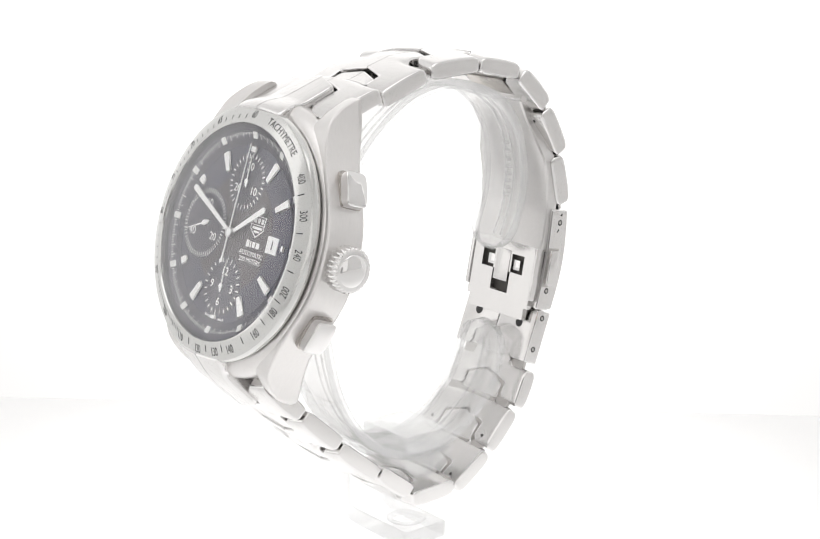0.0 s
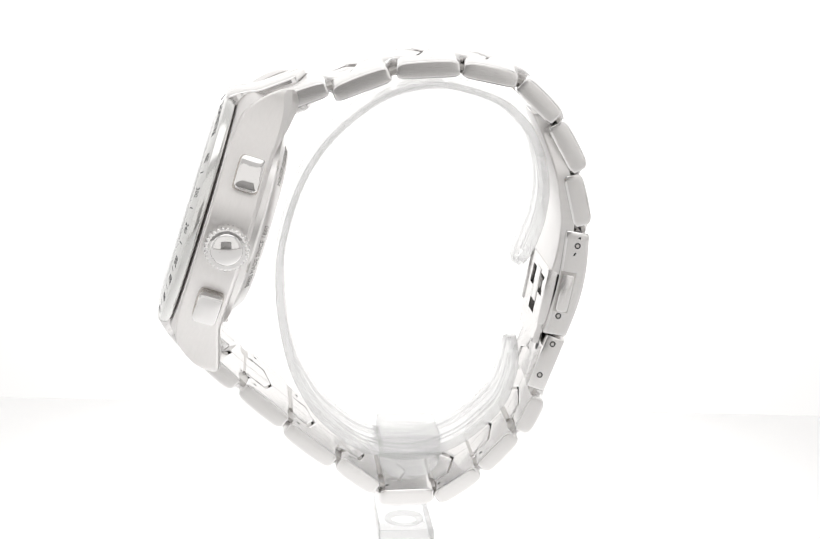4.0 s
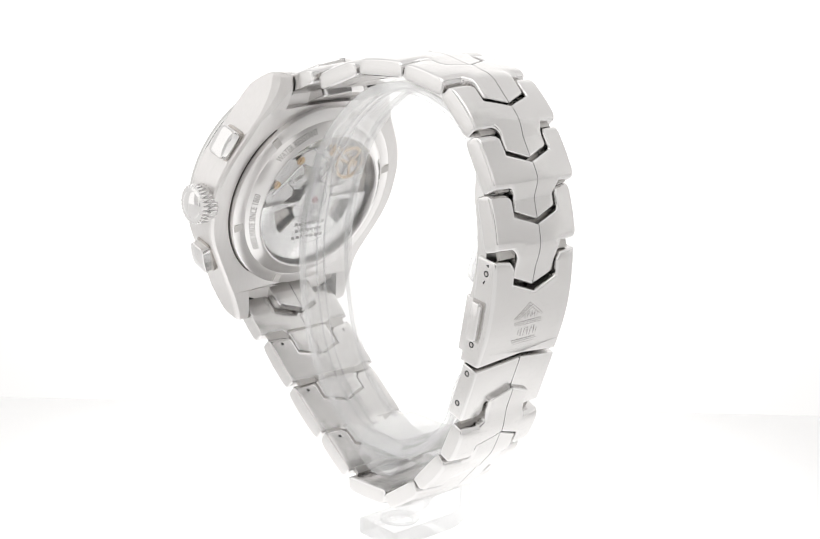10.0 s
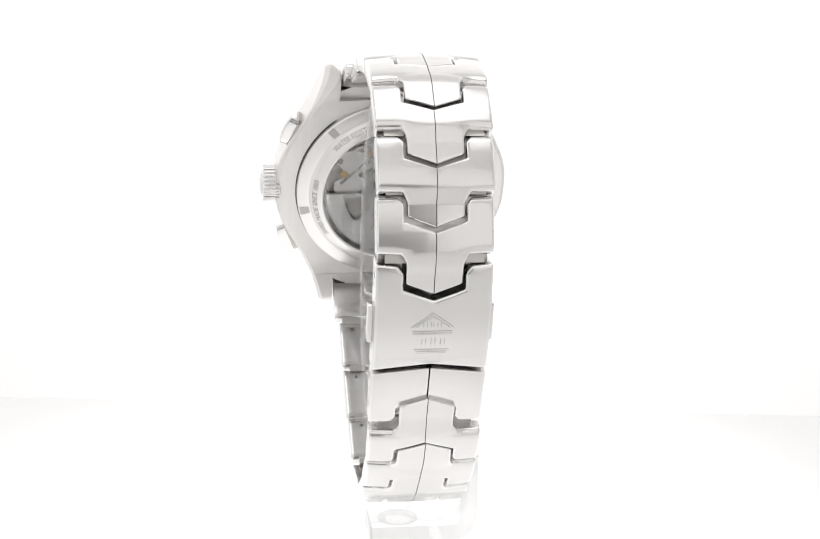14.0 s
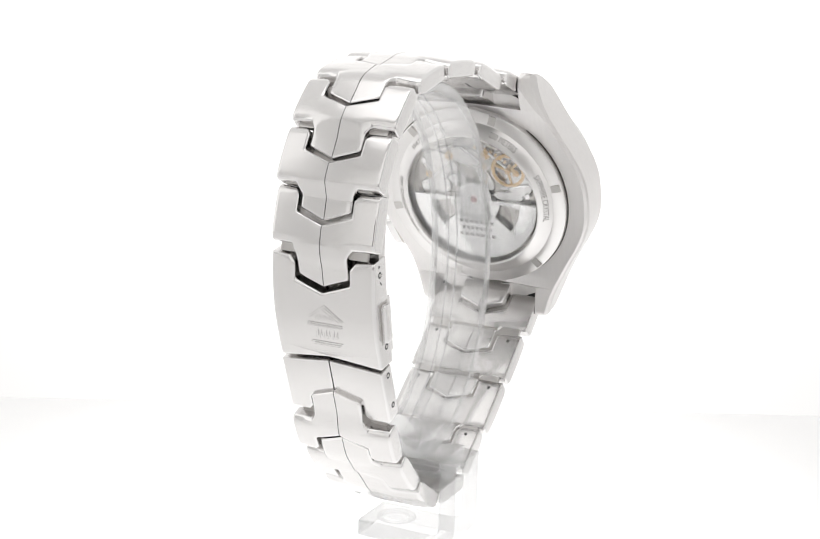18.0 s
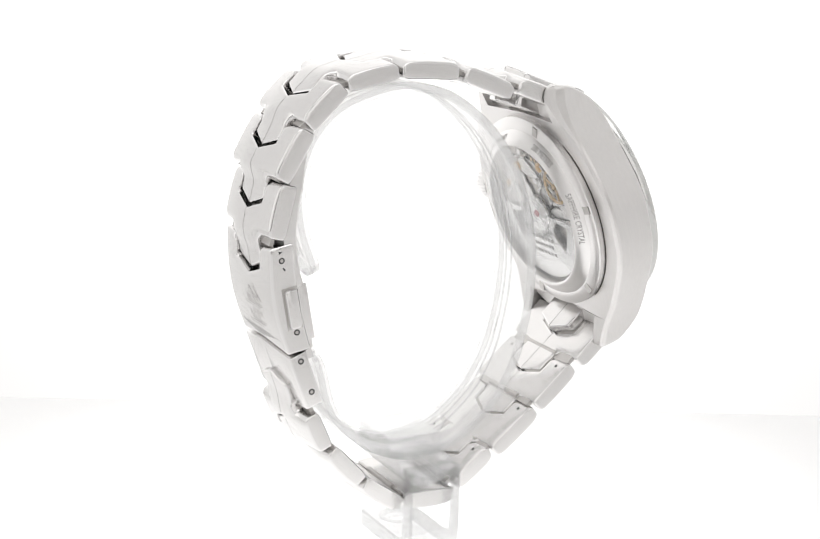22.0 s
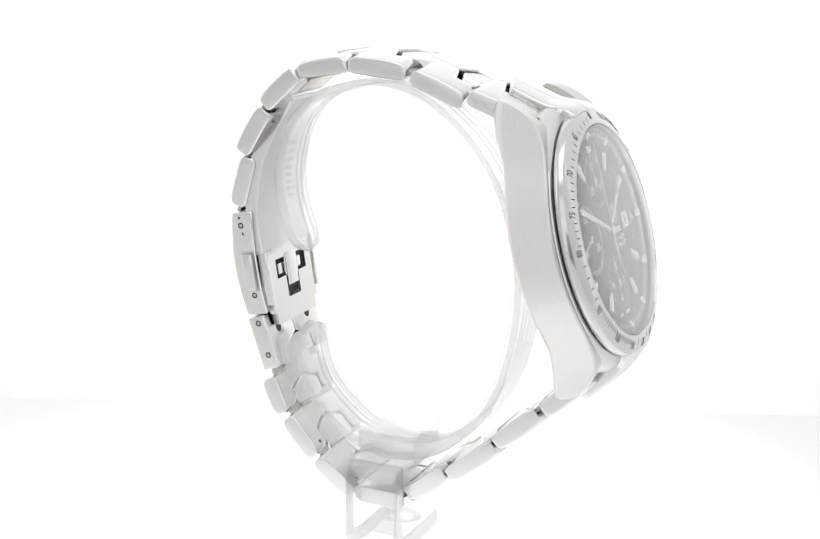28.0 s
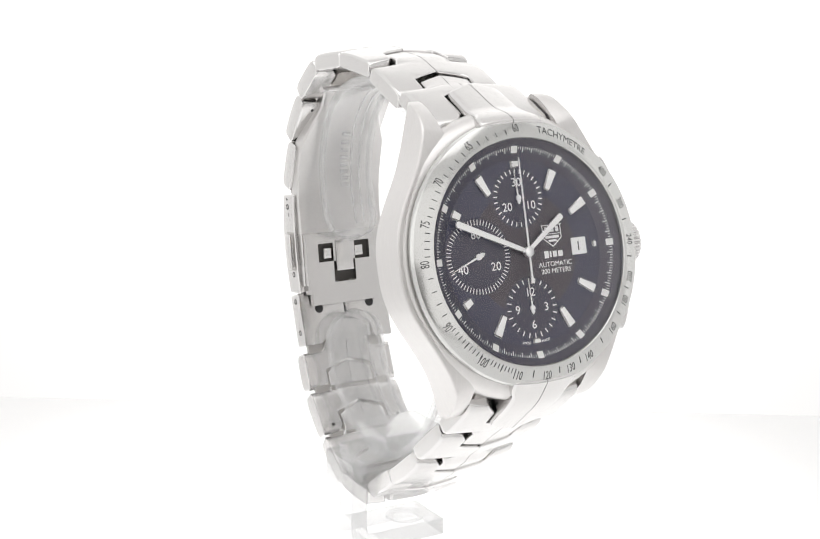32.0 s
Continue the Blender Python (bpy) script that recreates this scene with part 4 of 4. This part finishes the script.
def make_stand():
    outer = [(18.4, 6.3), (20.2, 10.4), (21.6, 15.0), (21.9, 21.0), (19.8, 28.2), (15.2, 33.2), (8.4, 35.9), (2.0, 36.5), (-5.4, 34.3), (-13.0, 28.2), (-18.0, 20.5), (-20.9, 11.0), (-21.5, 4.0), (-20.9, -3.0), (-19.2, -10.2), (-17.0, -15.0), (-14.2, -19.0), (-9.0, -23.4), (-4.2, -25.3), (1.2, -25.9), (6.6, -24.4), (10.9, -21.9), (15.8, -16.9), (17.8, -11.4), (18.3, -6.4)]
    path = smooth_path(outer, 5)

    def section(k):
        e = min(k, 1 - k) * len(path)
        w = 5.4 * (math.sqrt(max(0.05, 1 - (1 - min(1, e / 5)) ** 2)))
        w *= 0.9 if k < 0.2 else 0.9 + 0.1 * min(1, (k - 0.2) / 0.1)
        return w

    def floor_section(k):
        w = section(k) - 0.51
        return [(-w, 0.0), (w, 0.0), (w, 1.1), (-w, 1.1)]

    def rim_section(side):
        return lambda k: [(side * (section(k) + q), n) for q, n in ((-0.5, 0.0), (-0.12, 0.0), (0.0, 0.15), (0.0, 1.4), (-0.12, 1.55), (-0.4, 1.55), (-0.5, 1.4))]
    cuff = part("cuff", sweep(path, floor_section), ACRYLIC, stand)
    for side in (-1, 1):
        part("cuff_rim", sweep(path, rim_section(side)), EDGE, cuff)
    for x in (0.7, 2.3):
        part("cuff_ridge", sweep(path[3:-3], [(x - 0.12, 1.08), (x + 0.12, 1.08), (x + 0.12, 1.3), (x - 0.12, 1.3)]), EDGE, cuff)
    for k, n in ((0, -1), (-1, 1)):
        a, b = path[k], path[k + (1 if k == 0 else -1)]
        part("cuff_end", box(-section(0.0) + 0.2, section(0.0) - 0.2, -0.3, 0.5, -1.5, 0.05, 0.25, 2), EDGE, cuff, m=along(a, b, k == 0))
    for i in range(8):
        a, b = path[10 + i], path[11 + i]
        part("raised_bar", box(-0.7, 0.7, 0.0, 0.65, -0.3, 0.12, 0.08, 1), EDGE, cuff, m=along(a, b, True))
    part("clamp_block", box(-5.8, 5.6, -4.2, 5.6, -24.8, -21.6, 0.5, 3), HAZE, stand)
    under = [(-4.6, -24.9), (5.6, -24.9), (5.3, -26.6), (3.6, -28.4), (0.6, -29.2), (-2.4, -28.6), (-4.3, -26.8)]
    bm = prism([(y, z) for y, z in under], -9.4, 6.0, 0.4)
    bm.transform(Matrix(((0, 0, 1, 0), (1, 0, 0, 0), (0, 1, 0, 0), (0, 0, 0, 1))))
    part("clamp_saddle", bm, HAZE, stand)
    # the bent strip: post and foot in one
    strip = smooth_path([(-10.6, -25.4), (-10.6, -30.5), (-10.6, -36.2), (-9.9, -38.6), (-7.4, -39.5), (-2.0, -39.5), (5.6, -39.5)], 4)
    swap = Matrix(((0, 1, 0, 0), (1, 0, 0, 0), (0, 0, 1, 0), (0, 0, 0, 1)))
    bm = sweep(strip, [(-4.0, -1.45), (4.6, -1.45), (4.6, 1.45), (-4.0, 1.45)])
    bm.transform(swap)
    post = part("post", bm, POST_CLEAR, stand)
    for x, side in ((-4.01, -1), (4.61, 1)):
        bm = sweep(strip, [(x, -1.45), (x + side * 0.15, -1.45), (x + side * 0.35, -1.2), (x + side * 0.35, 1.2), (x + side * 0.15, 1.45), (x, 1.45)])
        bm.transform(swap)
        part("cut_edge", bm, CUT_EDGE, post)
    part("cut_edge", box(5.62, 5.9, -4.3, 4.9, -40.9, -38.1, 0.12, 2), CUT_EDGE, post)
    part("screw_hole", lathe([(2.3, -38.04), (3.2, -37.98), (3.3, -38.2), (2.2, -38.6)], 40), ACRYLIC, post, m=Matrix.Translation((0.8, 0.3, 0)))


make_stand()


# ---- the turning ----
def motions():
    for ob in (watch, stand):
        walk(ob, [(i * 0.5, pose(0, 0, LIFT, 0, 0, -(49.6 + 8.7226 * i * 0.5))) for i in range(65)])


motions()
